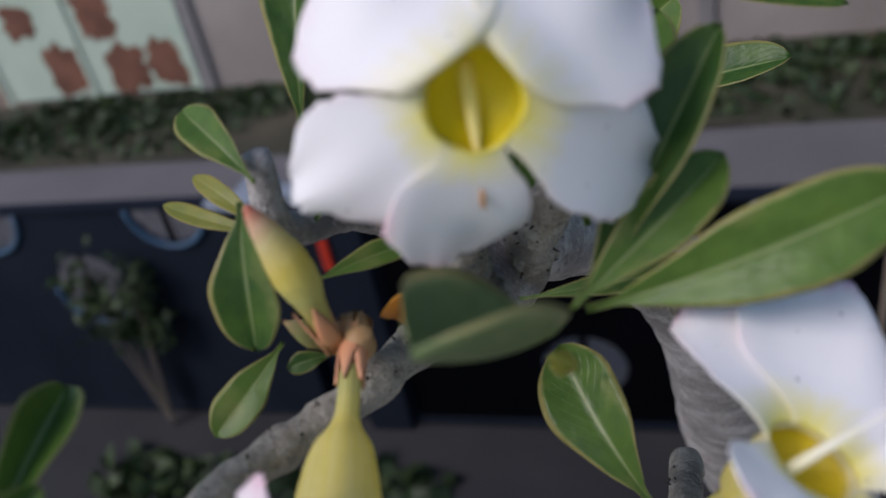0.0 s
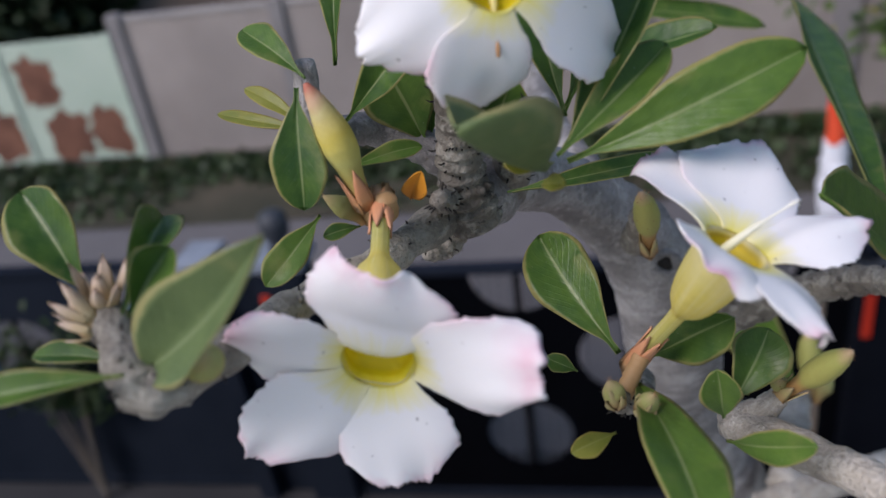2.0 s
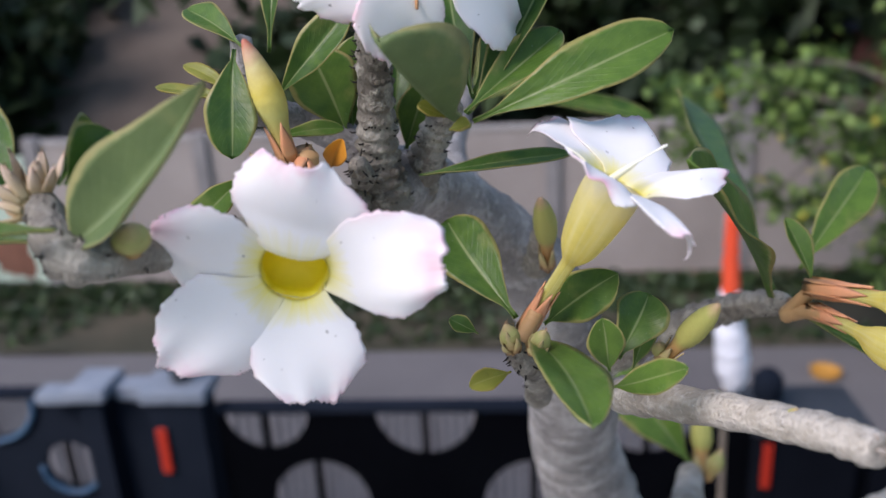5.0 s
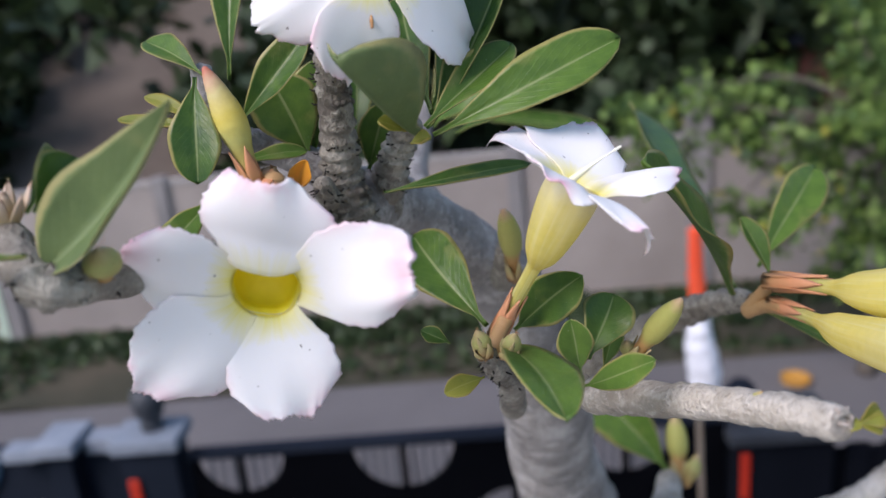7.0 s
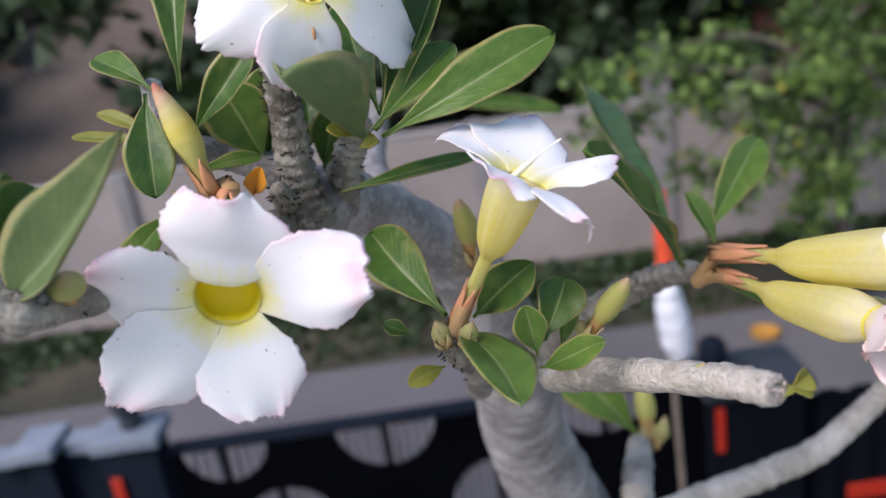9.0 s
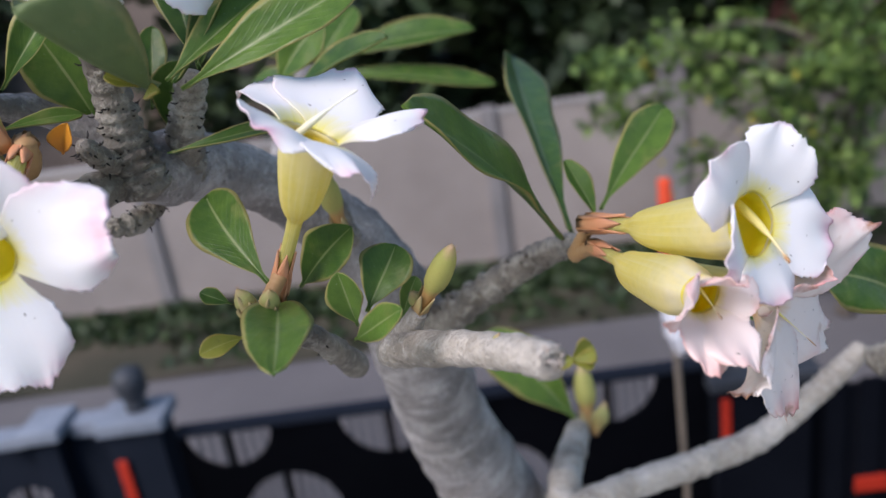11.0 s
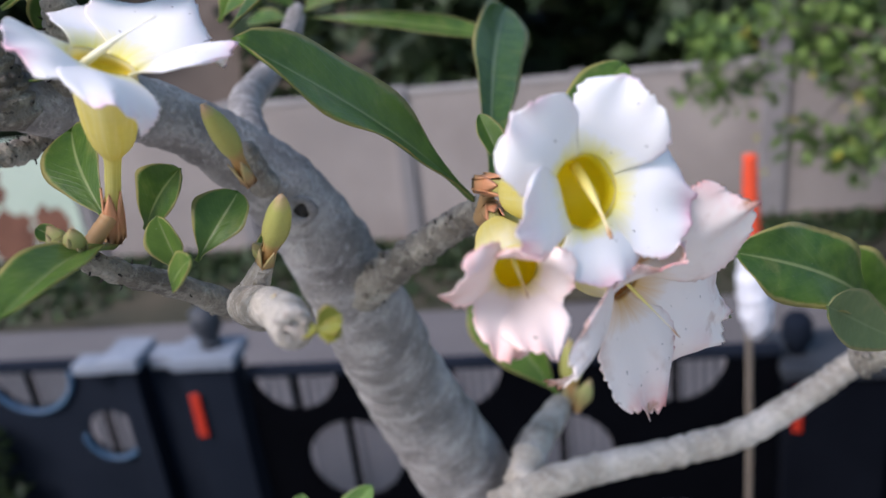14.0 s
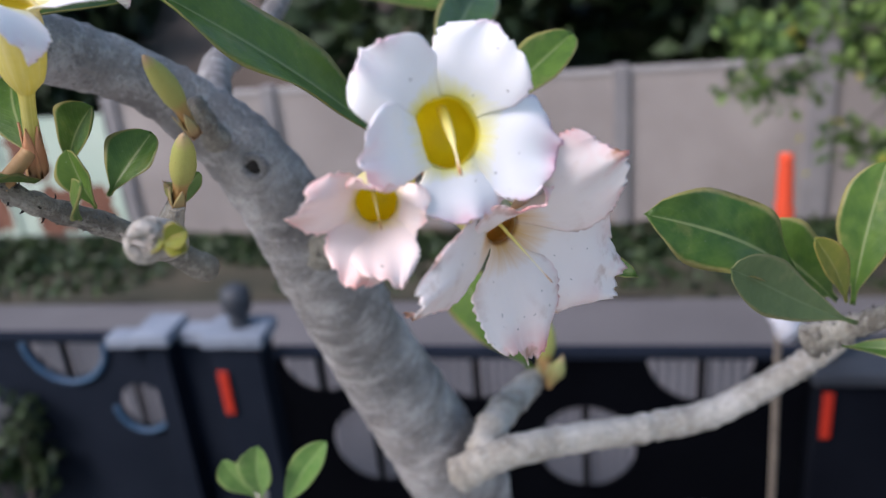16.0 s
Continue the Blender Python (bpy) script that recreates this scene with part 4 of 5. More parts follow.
leaf((-0.0317, 0.2234, 4.0972), (-0.0406, 0.2203, 4.1263), 0.0221, (0, -0.9, 0.3), fold=0.12, bend=0.02, wave=0, peak=0.64, mat=LEAF)
leaf((-0.0300, 0.2259, 4.0976), (-0.0255, 0.2276, 4.1285), 0.0163, (0, -0.9, 0.3), fold=0.12, bend=0.02, wave=0, peak=0.64, mat=LEAF)
leaf((-0.0192, 0.2369, 4.0973), (-0.0153, 0.2503, 4.1226), 0.0107, (0, -0.9, 0.3), fold=0.12, bend=0.02, wave=0, peak=0.64, mat=LEAF)
leaf((-0.0518, 0.1869, 4.1294), (-0.0540, 0.1755, 4.1023), 0.0140, (0.1, -0.8, 0.5), fold=0.15, bend=0.06, wave=0, peak=0.64, mat=LEAF)
leaf((-0.0551, 0.1986, 4.1136), (-0.0845, 0.2070, 4.1177), 0.0045, (0, -0.6, 0.8), fold=0.1, bend=0.05, wave=0, peak=0.64, mat=LEAFY)
leaf((-0.0559, 0.1989, 4.1146), (-0.0759, 0.2086, 4.1233), 0.0049, (0, -0.6, 0.8), fold=0.1, bend=0.05, wave=0, peak=0.64, mat=LEAFY)
leaf((-0.0152, 0.2374, 4.0889), (-0.0056, 0.2359, 4.1116), 0.0147, (0.3, -0.8, 0.3), fold=0.2, bend=0.05, wave=0, peak=0.64, mat=LEAF)
leaf((-0.0533, 0.1856, 4.0957), (-0.0655, 0.1688, 4.0851), 0.0097, (0.1, -0.8, 0.5), fold=0.12, bend=0.05, wave=0, peak=0.64, mat=LEAF)
leaf((-0.0482, 0.1967, 4.1034), (-0.0295, 0.2108, 4.1022), 0.0061, (0, -0.7, 0.6), fold=0.1, bend=0.04, wave=0, peak=0.64, mat=LEAF)
leaf((-0.0436, 0.1870, 4.0911), (-0.0530, 0.1830, 4.0908), 0.0046, (0, -0.7, 0.6), fold=0.1, bend=0.04, wave=0, peak=0.64, mat=LEAF)
leaf((-0.0707, 0.1179, 4.0982), (-0.0330, 0.1093, 4.1315), 0.0165, (0.3, -0.55, 0.7), fold=0.36, bend=-0.05, wave=0, peak=0.36, mat=LEAFB, sharp=1)
leaf((-0.0687, 0.1197, 4.1106), (-0.0776, 0.1539, 4.1140), 0.0094, (0.5, -0.5, 0.6), fold=0.5, bend=0.08, wave=0, peak=0.64, mat=LEAF, label="small cupped leaf with a brown tip")
leaf((-0.0668, 0.1178, 4.1113), (-0.0615, 0.1285, 4.1201), 0.0083, (0.5, -0.6, 0.6), fold=0.5, bend=0.08, wave=0, peak=0.64, mat=LEAF, label="small cupped leaf with a brown tip")
leaf((-0.0925, 0.1421, 4.1010), (-0.1093, 0.1536, 4.1216), 0.0150, (0.3, -0.75, 0.5), fold=0.25, bend=0.06, wave=0, peak=0.64, mat=LEAF)
leaf((-0.0652, 0.1084, 4.1049), (-0.0969, 0.1038, 4.1043), 0.0066, (0.1, -0.5, 0.85), fold=0.3, bend=0.05, wave=0, peak=0.64, mat=LEAF)
leaf((-0.0745, 0.1216, 4.0978), (-0.0975, 0.1254, 4.0977), 0.0050, (0.1, -0.5, 0.85), fold=0.3, bend=0.05, wave=0, peak=0.64, mat=LEAF)
leaf((0.0256, 0.1782, 4.0473), (0.0337, 0.1129, 4.0593), 0.0162, (0.15, -0.85, 0.45), fold=0.15, bend=0.06, wave=0, peak=0.64, mat=LEAF)
leaf((0.0189, 0.1553, 4.0495), (0.0086, 0.1487, 4.0485), 0.0059, (0, -0.8, 0.5), fold=0.2, bend=0.06, wave=0, peak=0.64, mat=LEAFY)
leaf((0.0205, 0.1825, 4.0516), (0.0002, 0.2112, 4.0729), 0.0188, (-0.1, -0.7, 0.6), fold=0.15, bend=0.06, wave=0, peak=0.64, mat=LEAF)
leaf((0.0285, 0.1852, 4.0491), (0.0483, 0.1740, 4.0677), 0.0140, (0.1, -0.8, 0.5), fold=0.22, bend=0.05, wave=0, peak=0.64, mat=LEAF)
leaf((0.0460, 0.1684, 4.0418), (0.0426, 0.1662, 4.0588), 0.0101, (-0.1, -0.85, 0.4), fold=0.2, bend=0.05, wave=0, peak=0.64, mat=LEAF)
leaf((0.0486, 0.1711, 4.0440), (0.0575, 0.1833, 4.0586), 0.0151, (0.1, -0.85, 0.4), fold=0.2, bend=0.05, wave=0, peak=0.64, mat=LEAF)
leaf((0.0449, 0.1613, 4.0418), (0.0606, 0.1429, 4.0560), 0.0083, (0.1, -0.8, 0.5), fold=0.1, bend=0.05, wave=0, peak=0.64, mat=LEAF)
leaf((0.0098, 0.1790, 4.0485), (0.0019, 0.1792, 4.0537), 0.0052, (0, -0.7, 0.6), fold=0.2, bend=0.05, wave=0, peak=0.64, mat=LEAF)
leaf((0.0551, 0.1895, 4.0312), (0.0612, 0.1992, 4.0415), 0.0068, (0.2, -0.8, 0.4), fold=0.2, bend=0.05, wave=0, peak=0.64, mat=LEAF, label="dull olive-brown young leaf")
leaf((0.1143, 0.2464, 4.0263), (0.0657, 0.1818, 4.0985), 0.0258, (0.1, -0.55, 0.8), fold=0.15, bend=0.03, wave=0.5, peak=0.64, mat=LEAF)
leaf((0.1178, 0.2586, 4.0254), (0.1212, 0.4607, 4.0670), 0.0280, (0.15, -0.95, 0.1), fold=0.18, bend=0.02, wave=0.4, peak=0.64, mat=LEAF)
leaf((0.1339, 0.2764, 4.0269), (0.1692, 0.3162, 4.0582), 0.0190, (-0.2, -0.9, 0.3), fold=0.18, bend=0.05, wave=0, peak=0.64, mat=LEAF)
leaf((0.1249, 0.2432, 4.0354), (0.1174, 0.2531, 4.0570), 0.0085, (0.3, -0.9, 0.2), fold=0.3, bend=0.03, wave=0, peak=0.64, mat=LEAF)
leaf((0.1205, 0.2476, 4.0218), (0.1907, 0.2131, 3.9998), 0.0126, (0, -0.6, 0.8), fold=0.2, bend=-0.04, wave=0, peak=0.64, mat=LEAF)
leaf((0.1362, 0.4425, 3.8206), (0.0859, 0.4729, 3.8854), 0.0390, (-0.1, -0.85, 0.4), fold=0.15, bend=0.06, wave=0, peak=0.64, mat=LEAF)
leaf((0.0922, 0.1124, 4.0520), (0.0955, 0.1137, 4.0538), 0.0030, (0, -0.6, 0.8), fold=0.2, bend=0.03, wave=0, peak=0.64, mat=LEAFY, label="short brown sprout stalk leaf")
leaf((0.0950, 0.1134, 4.0535), (0.1000, 0.1149, 4.0554), 0.0055, (0.3, -0.8, 0.5), fold=0.3, bend=0.1, wave=0, peak=0.64, mat=LEAFY)
leaf((0.0951, 0.1134, 4.0533), (0.1000, 0.1136, 4.0522), 0.0045, (0.3, -0.8, 0.5), fold=0.3, bend=0.1, wave=0, peak=0.64, mat=LEAFY)
leaf((0.2505, 0.2546, 3.9714), (0.1923, 0.2241, 4.0154), 0.0280, (0.05, -0.7, 0.7), fold=0.1, bend=0.1, wave=0.8, peak=0.64, mat=LEAF)
leaf((0.2657, 0.2730, 3.9583), (0.2324, 0.2629, 3.9945), 0.0249, (0, -0.75, 0.6), fold=0.2, bend=0.06, wave=0.4, peak=0.64, mat=LEAF)
leaf((0.2670, 0.2643, 3.9628), (0.2503, 0.2533, 3.9926), 0.0107, (0.2, -0.8, 0.4), fold=0.2, bend=0.05, wave=0, peak=0.64, mat=LEAFY)
leaf((0.2708, 0.2699, 3.9586), (0.2809, 0.2832, 4.0101), 0.0226, (-0.2, -0.9, 0.3), fold=0.12, bend=0.04, wave=0, peak=0.64, mat=LEAF)
leaf((0.2709, 0.2621, 3.9576), (0.2154, 0.2087, 4.0001), 0.0191, (0, -0.8, 0.35), fold=0.12, bend=-0.06, wave=0, peak=0.64, mat=LEAFB)
leaf((0.2704, 0.2760, 3.9383), (0.2963, 0.2596, 3.9418), 0.0092, (0, -0.6, 0.8), fold=0.2, bend=0.04, wave=0, peak=0.64, mat=LEAF)
leaf((0.0041, 0.2939, 3.8383), (-0.0071, 0.2917, 3.8639), 0.0152, (0, -0.85, 0.4), fold=0.2, bend=0.05, wave=0.3, peak=0.64, mat=LEAFP)
leaf((0.0070, 0.2943, 3.8381), (0.0147, 0.2891, 3.8745), 0.0187, (0, -0.85, 0.4), fold=0.2, bend=0.05, wave=0.3, peak=0.64, mat=LEAFP)
leaf((0.0161, 0.2966, 3.8312), (0.0469, 0.2971, 3.8717), 0.0157, (0, -0.85, 0.4), fold=0.2, bend=0.05, wave=0.3, peak=0.64, mat=LEAFP)
leaf((-0.0046, 0.4956, 4.0709), (0.1107, 0.4753, 4.0478), 0.0171, (0, -0.6, 0.8), fold=0.15, bend=0.05, wave=0, peak=0.64, mat=LEAF)
leaf((-0.0036, 0.4867, 4.0723), (0.1018, 0.4817, 4.0845), 0.0253, (0, -0.6, 0.8), fold=0.15, bend=0.05, wave=0, peak=0.64, mat=LEAF)
leaf((-0.0054, 0.4875, 4.0721), (-0.0362, 0.4876, 4.1038), 0.0223, (0, -0.7, 0.7), fold=0.15, bend=0.05, wave=0, peak=0.64, mat=LEAF)
leaf((-0.0024, 0.4873, 4.0714), (0.0274, 0.5125, 4.1055), 0.0265, (0, -0.7, 0.7), fold=0.15, bend=0.05, wave=0, peak=0.64, mat=LEAF)
leaf((-0.0085, 0.4944, 4.0679), (-0.0453, 0.5065, 4.0679), 0.0155, (0, -0.6, 0.8), fold=0.15, bend=0.05, wave=0, peak=0.64, mat=LEAF)
cut_end((0.0915, 0.1130, 4.0537), (0.0055, -0.0123, 0.0036), 0.0040)
knot((0.0409, 0.2835, 4.0171), (0.1500, -1.0000, 0.2500), 0.0042)

# ---- pot and terrace under the plant ----
def lathe(profile, centre, seg=40):
    bm = bmesh.new()
    rows = []
    for r, z in profile:
        rows.append([bm.verts.new((centre[0] + r * math.cos(2 * math.pi * j / seg), centre[1] + r * math.sin(2 * math.pi * j / seg), z)) for j in range(seg)])
    skin(bm, rows, True, lambda i, j: (i / len(rows), j / seg))
    return bm


pot = thing("plant_pot", (0.07, 0.56, 2.8), "round terracotta pot standing on the terrace", "pot")
part("pot_body", lathe([(0.0, 2.804), (0.13, 2.804), (0.17, 3.13), (0.185, 3.13), (0.185, 3.19), (0.165, 3.19), (0.16, 3.14), (0.0, 3.14)], (0.07, 0.56)), TERRACOTTA, pot)
part("soil", lathe([(0.0, 3.165), (0.162, 3.16), (0.162, 3.145), (0.0, 3.145)], (0.07, 0.56)), EARTH, pot)
tagged(part("terrace", boxed((-4.0, -4.0, 2.65), (4.0, 0.80, 2.8), 0.01), SLAB, None, "", False), "raised concrete terrace slab", "terrace", kind="structure")
tagged(part("terrace_wall", boxed((-4.0, 0.55, 0.0), (4.0, 0.75, 2.648)), CONCRETE, None, "", False), "plain concrete wall under the terrace", "wall", kind="structure")

# ---- ground, road, verge ----
def ground_sheet(name, x0, x1, y0, y1, z, nx, ny, amp, mat, label, scale=0.6):
    bm = bmesh.new()
    rows = [[bm.verts.new((x0 + (x1 - x0) * i / nx, y0 + (y1 - y0) * j / ny, z + amp * noise.noise(Vector((x0 + (x1 - x0) * i / nx, y0 + (y1 - y0) * j / ny, 0.3)) * scale))) for i in range(nx + 1)] for j in range(ny + 1)]
    skin(bm, rows, False, lambda a, b: (a / ny, b / nx))
    return tagged(part(name, bm, mat), label, name.split("_")[0], kind="structure")


ground_sheet("ground", -400, 400, -60, 700, -0.03, 60, 60, 0.01, EARTH, "bare brown earth reaching to the horizon")
ground_sheet("road", -60, 60, 4.35, 8.15, 0.0, 120, 12, 0.012, ASPHALT, "worn grey asphalt lane behind the gate")
ground_sheet("verge", -60, 60, 8.15, 10.3, 0.015, 160, 20, 0.05, VERGE, "weedy soil verge between road and wall", 1.7)
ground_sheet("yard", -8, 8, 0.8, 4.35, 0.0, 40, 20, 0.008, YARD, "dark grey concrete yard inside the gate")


def blades(name, spots, size, mat, label, category, kind="stuff"):
    """Many bent leaf clumps; spots: (x, y, z, size factor)."""
    verts, faces = [], []
    rnd = random.Random(len(spots))
    for x, y, z, k in spots:
        a, tilt = rnd.uniform(0, 6.28), rnd.uniform(-0.9, 1.2)
        ln, w = size * k * rnd.uniform(0.7, 1.3), size * k * rnd.uniform(0.22, 0.42)
        d = Vector((math.cos(a) * math.cos(tilt), math.sin(a) * math.cos(tilt), math.sin(tilt)))
        s = d.cross(Vector((rnd.uniform(-1, 1), rnd.uniform(-1, 1), 1))).normalized() * w
        o, i = Vector((x, y, z)), len(verts)
        dip = Vector((0, 0, -0.18 * ln))
        verts += [o - s * 0.2, o + s * 0.2, o + d * ln * 0.5 + s, o + d * ln * 0.5 - s, o + d * ln + dip]
        faces += [(i, i + 1, i + 2, i + 3), (i + 3, i + 2, i + 4)]
    me = bpy.data.meshes.new(name)
    me.from_pydata([tuple(v) for v in verts], [], faces)
    me.materials.append(mat)
    ob = new(name, me)
    return tagged(ob, label, category, kind=kind) if label else ob


rnd = random.Random(5)
spots = []
for k in range(30000):
    x, y = rnd.uniform(-22, 16), rnd.choice((rnd.uniform(8.3, 10.2), rnd.uniform(9.1, 10.25)))
    if noise.noise(Vector((x * 0.35, y * 0.8, 1.0))) > -0.3:
        spots.append((x, y, 0.0, rnd.uniform(0.5, 1.3)))
blades("verge_grass", spots, 0.17, GRASS, "dark low grass and weeds along the wall foot", "grass")

# ---- far wall of precast panels ----
wall = thing("boundary_wall", (0.0, 10.45, 0.0), "long grey precast concrete panel wall with posts", "wall")
edges = [-6.40, -4.06, -1.73, 0.60, 2.98, 5.35, 7.70, 10.05, 12.4, 14.75]
for x0, x1 in zip(edges[:-1], edges[1:]):
    part("wall_panel", boxed((x0 + 0.09, 10.43, 0.0), (x1 - 0.09, 10.52, 2.0), 0.008), CONCRETE, wall, "", False)
    part("coping", boxed((x0 + 0.10, 10.41, 2.002), (x1 - 0.10, 10.54, 2.06), 0.01), COPING, wall, "", False)
for x in edges:
    high = abs(x - 2.98) < 0.1
    tall, half = (0.7, 0.16) if high else (0.07, 0.10)
    part("post", boxed((x - half, 10.36, 0.0), (x + half, 10.56, 2.03 + tall), 0.015), POST, wall, "", False)

# ---- mint sheet gate beyond the road ----
mint = thing("sheet_gate", (-8.2, 10.4, 0.0), "mint green metal sheet gate with big rust patches", "gate")
part("gate_sheet", boxed((-10.0, 10.40, 0.05), (-6.52, 10.43, 1.85), 0.01), MINT, mint, "", False)
for x in (-10.0, -8.4, -6.60):
    part("gate_rail", boxed((x, 10.36, 0.0), (x + 0.08, 10.398, 1.88), 0.008), MINT, mint, "", False)
for cx, cz, w, h, sd in ((-7.90, 1.28, 0.72, 0.82, 1), (-7.66, 0.46, 0.80, 0.80, 2), (-6.98, 0.48, 0.62, 0.84, 3), (-8.7, 0.5, 0.7, 0.9, 4), (-9.2, 1.3, 0.6, 0.6, 5)):
    bm = bmesh.new()
    rr = random.Random(sd)
    ringv = []
    for j in range(28):
        a = 2 * math.pi * j / 28
        q = 1 / max(abs(math.cos(a)), abs(math.sin(a))) ** 0.75
        ringv.append(bm.verts.new((cx + math.cos(a) * q * w / 2 * rr.uniform(0.66, 1.08), 10.394, cz + math.sin(a) * q * h / 2 * rr.uniform(0.66, 1.08))))
    f = bm.faces.new(ringv)
    ext = bmesh.ops.extrude_face_region(bm, geom=[f])
    for q in ext["geom"]:
        if isinstance(q, bmesh.types.BMVert):
            q.co.y += 0.005
    part("rust_patch", bm, RUST, mint, "dark flaking rust patch", False)

# ---- gate with round cut-outs ----
def disc_cut(x0, x1, z0, z1, holes, y, thick):
    """A sheet with round openings; those whose centre lies on the top edge are half rounds."""
    bm = bmesh.new()
    tops = sorted((h for h in holes if h[1] >= z1 - 0.001), key=lambda h: -h[0])
    rim = [(x0, z0), (x1, z0), (x1, z1)]
    for cx, cz, r in tops:
        rim += [(cx + r * math.cos(-math.pi * k / 32), z1 + r * math.sin(-math.pi * k / 32)) for k in range(33)]
    rim += [(x0, z1)]
    loops = [rim] + [[(cx + r * math.cos(2 * math.pi * k / 56), cz + r * math.sin(2 * math.pi * k / 56)) for k in range(56)] for cx, cz, r in holes if cz < z1 - 0.001]
    for line in loops:
        vs = [bm.verts.new((x, y, z)) for x, z in line]
        for a, b in zip(vs, vs[1:] + vs[:1]):
            bm.edges.new((a, b))
    bmesh.ops.triangle_fill(bm, use_beauty=True, use_dissolve=False, edges=list(bm.edges))
    ext = bmesh.ops.extrude_face_region(bm, geom=list(bm.faces))
    for q in ext["geom"]:
        if isinstance(q, bmesh.types.BMVert):
            q.co.y += thick
    return bm


def sliding_gate(x0, x1, y, top, holes, label, paint, trim=None):
    g = thing("metal_gate", ((x0 + x1) / 2, y, 0.0), label, "gate")
    part("gate_panel", disc_cut(x0, x1, 0.08, top, holes, y, 0.03), paint, g, "sheet with round openings", False)
    part("top_rail", boxed((x0, y - 0.02, top), (x1, y + 0.06, top + 0.05), 0.006), SLATE, g, "", False)
    part("bottom_rail", boxed((x0, y - 0.02, 0.02), (x1, y + 0.06, 0.079), 0.006), SLATE, g, "", False)
    for cx, cz, r in holes:
        k = int(2 * r / 0.055)
        for i in range(1, k):
            x = cx - r + 2 * r * i / k
            h = math.sqrt(max(0.0, r * r - (x - cx) ** 2)) + 0.01
            part("bar", boxed((x - 0.010, y + 0.04, cz - h), (x + 0.010, y + 0.052, min(top, cz + h))), GREYSIDE, g, "", False)
        part("bar", boxed((cx - 0.022, y - 0.012, cz - r), (cx + 0.022, y - 0.001, min(top, cz + r))), BLACK, g, "", False)
        if trim:
            bm = bmesh.new()
            arc = [(cx + (r + 0.02) * math.cos(a), y - 0.012, cz + (r + 0.02) * math.sin(a), 0.017) for a in (math.pi + math.pi * i / 24 for i in range(25))]
            tube(bm, arc, 8)
            part("ring_trim", bm, trim, g, "pale blue painted ring")
    return g


ROWA, ROWB = 1.77, 1.17
sliding_gate(-1.66, 1.30, 3.92, ROWA, [(-0.47, ROWA, 0.28), (0.75, ROWA, 0.28), (-1.10, ROWB, 0.28), (0.13, ROWB, 0.28), (-0.48, 0.55, 0.27), (0.76, 0.55, 0.27), (-1.38, ROWA, 0.24)], "black sheet metal gate with round barred openings", BLACK)
sliding_gate(-6.0, -2.43, 3.98, 1.84, [(-2.62, 1.38, 0.16), (-3.05, 1.84, 0.26), (-4.5, 1.84, 0.28), (-3.85, 1.22, 0.28), (-5.1, 1.22, 0.28)], "dark blue-grey gate with pale blue rings round openings", SLATE, BLUE)


def gate_pillar(x0, x1, y0, y1, top, cap, label, top_paint, paint=SLATE, group="gate pillars"):
    p = thing("gate_pillar", ((x0 + x1) / 2, (y0 + y1) / 2, 0.0), label, "pillar", group)
    part("shaft", boxed((x0, y0, 0.0), (x1, y1, top), 0.01), paint, p, "dark painted shaft", False)
    part("cap", boxed((x0 - cap, y0 - cap, top + 0.002), (x1 + cap, y1 + cap, top + 0.08), 0.012), top_paint, p, "weathered cap", False)
    return p


pl = gate_pillar(-2.42, -2.29, 3.85, 4.04, 1.90, 0.05, "dark gate post with a weathered pale grey cap", GREYTOP)
part("ledge", boxed((-2.68, 3.86, 1.86), (-2.475, 4.00, 1.93), 0.01), GREYTOP, pl, "weathered pale grey ledge", False)
part("ledge", boxed((-2.235, 3.92, 1.85), (-2.06, 4.06, 1.94), 0.01), GREYTOP, pl, "weathered pale grey ledge", False)
part("infill", boxed((-2.286, 3.95, 0.0), (-2.022, 4.10, 1.848), 0.0), SLATE, pl, "", False)
pr = gate_pillar(-2.02, -1.71, 3.85, 4.06, 1.88, 0.035, "dark pillar with pale cap, orange reflector and lamp stump", GREYTOP)
part("reflector", boxed((-1.99, 3.826, 1.43), (-1.93, 3.847, 1.72), 0.006), RED, pr, "orange red reflector strip", False)
part("lamp_stump", lathe([(0.0, 1.962), (0.06, 1.962), (0.062, 2.0), (0.05, 2.02), (0.08, 2.06), (0.09, 2.13), (0.08, 2.19), (0.04, 2.215), (0.0, 2.22)], (-1.85, 3.97), 20), STUMP, pr, "dark round lamp stump")
rp = gate_pillar(1.33, 1.86, 3.85, 4.2, 1.66, 0.04, "near-black pillar with an orange reflector strip", STUMP, NIGHT)
part("reflector", boxed((1.355, 3.826, 1.33), (1.405, 3.847, 1.61), 0.006), RED, rp, "orange red reflector strip", False)
part("lamp_stump", lathe([(0.0, 1.744), (0.05, 1.744), (0.055, 1.78), (0.08, 1.82), (0.08, 1.92), (0.05, 1.96), (0.0, 1.965)], (1.40, 4.0), 20), SLATE, rp, "dark round lamp stump")
tray = thing("plastic_tray", (3.15, 7.5, 0.0), "low orange plastic tray on the roadside", "tray")
part("tray_body", lathe([(0.0, 0.02), (0.11, 0.02), (0.14, 0.07), (0.15, 0.07), (0.125, 0.005), (0.0, 0.005)], (3.15, 7.5), 24), ORANGEBG, tray)
fence = thing("side_fence", (3.2, 3.95, 0.0), "dark slatted fence beside the gate pillar", "fence")
for i in range(14):
    part("slat", boxed((1.98 + 0.2 * i, 3.95, 0.0), (2.10 + 0.2 * i, 3.98, 1.55), 0.006), NIGHT, fence, "", False)
part("backing", boxed((1.9, 3.99, 0.0), (4.8, 4.02, 1.5)), NIGHT, fence, "", False)
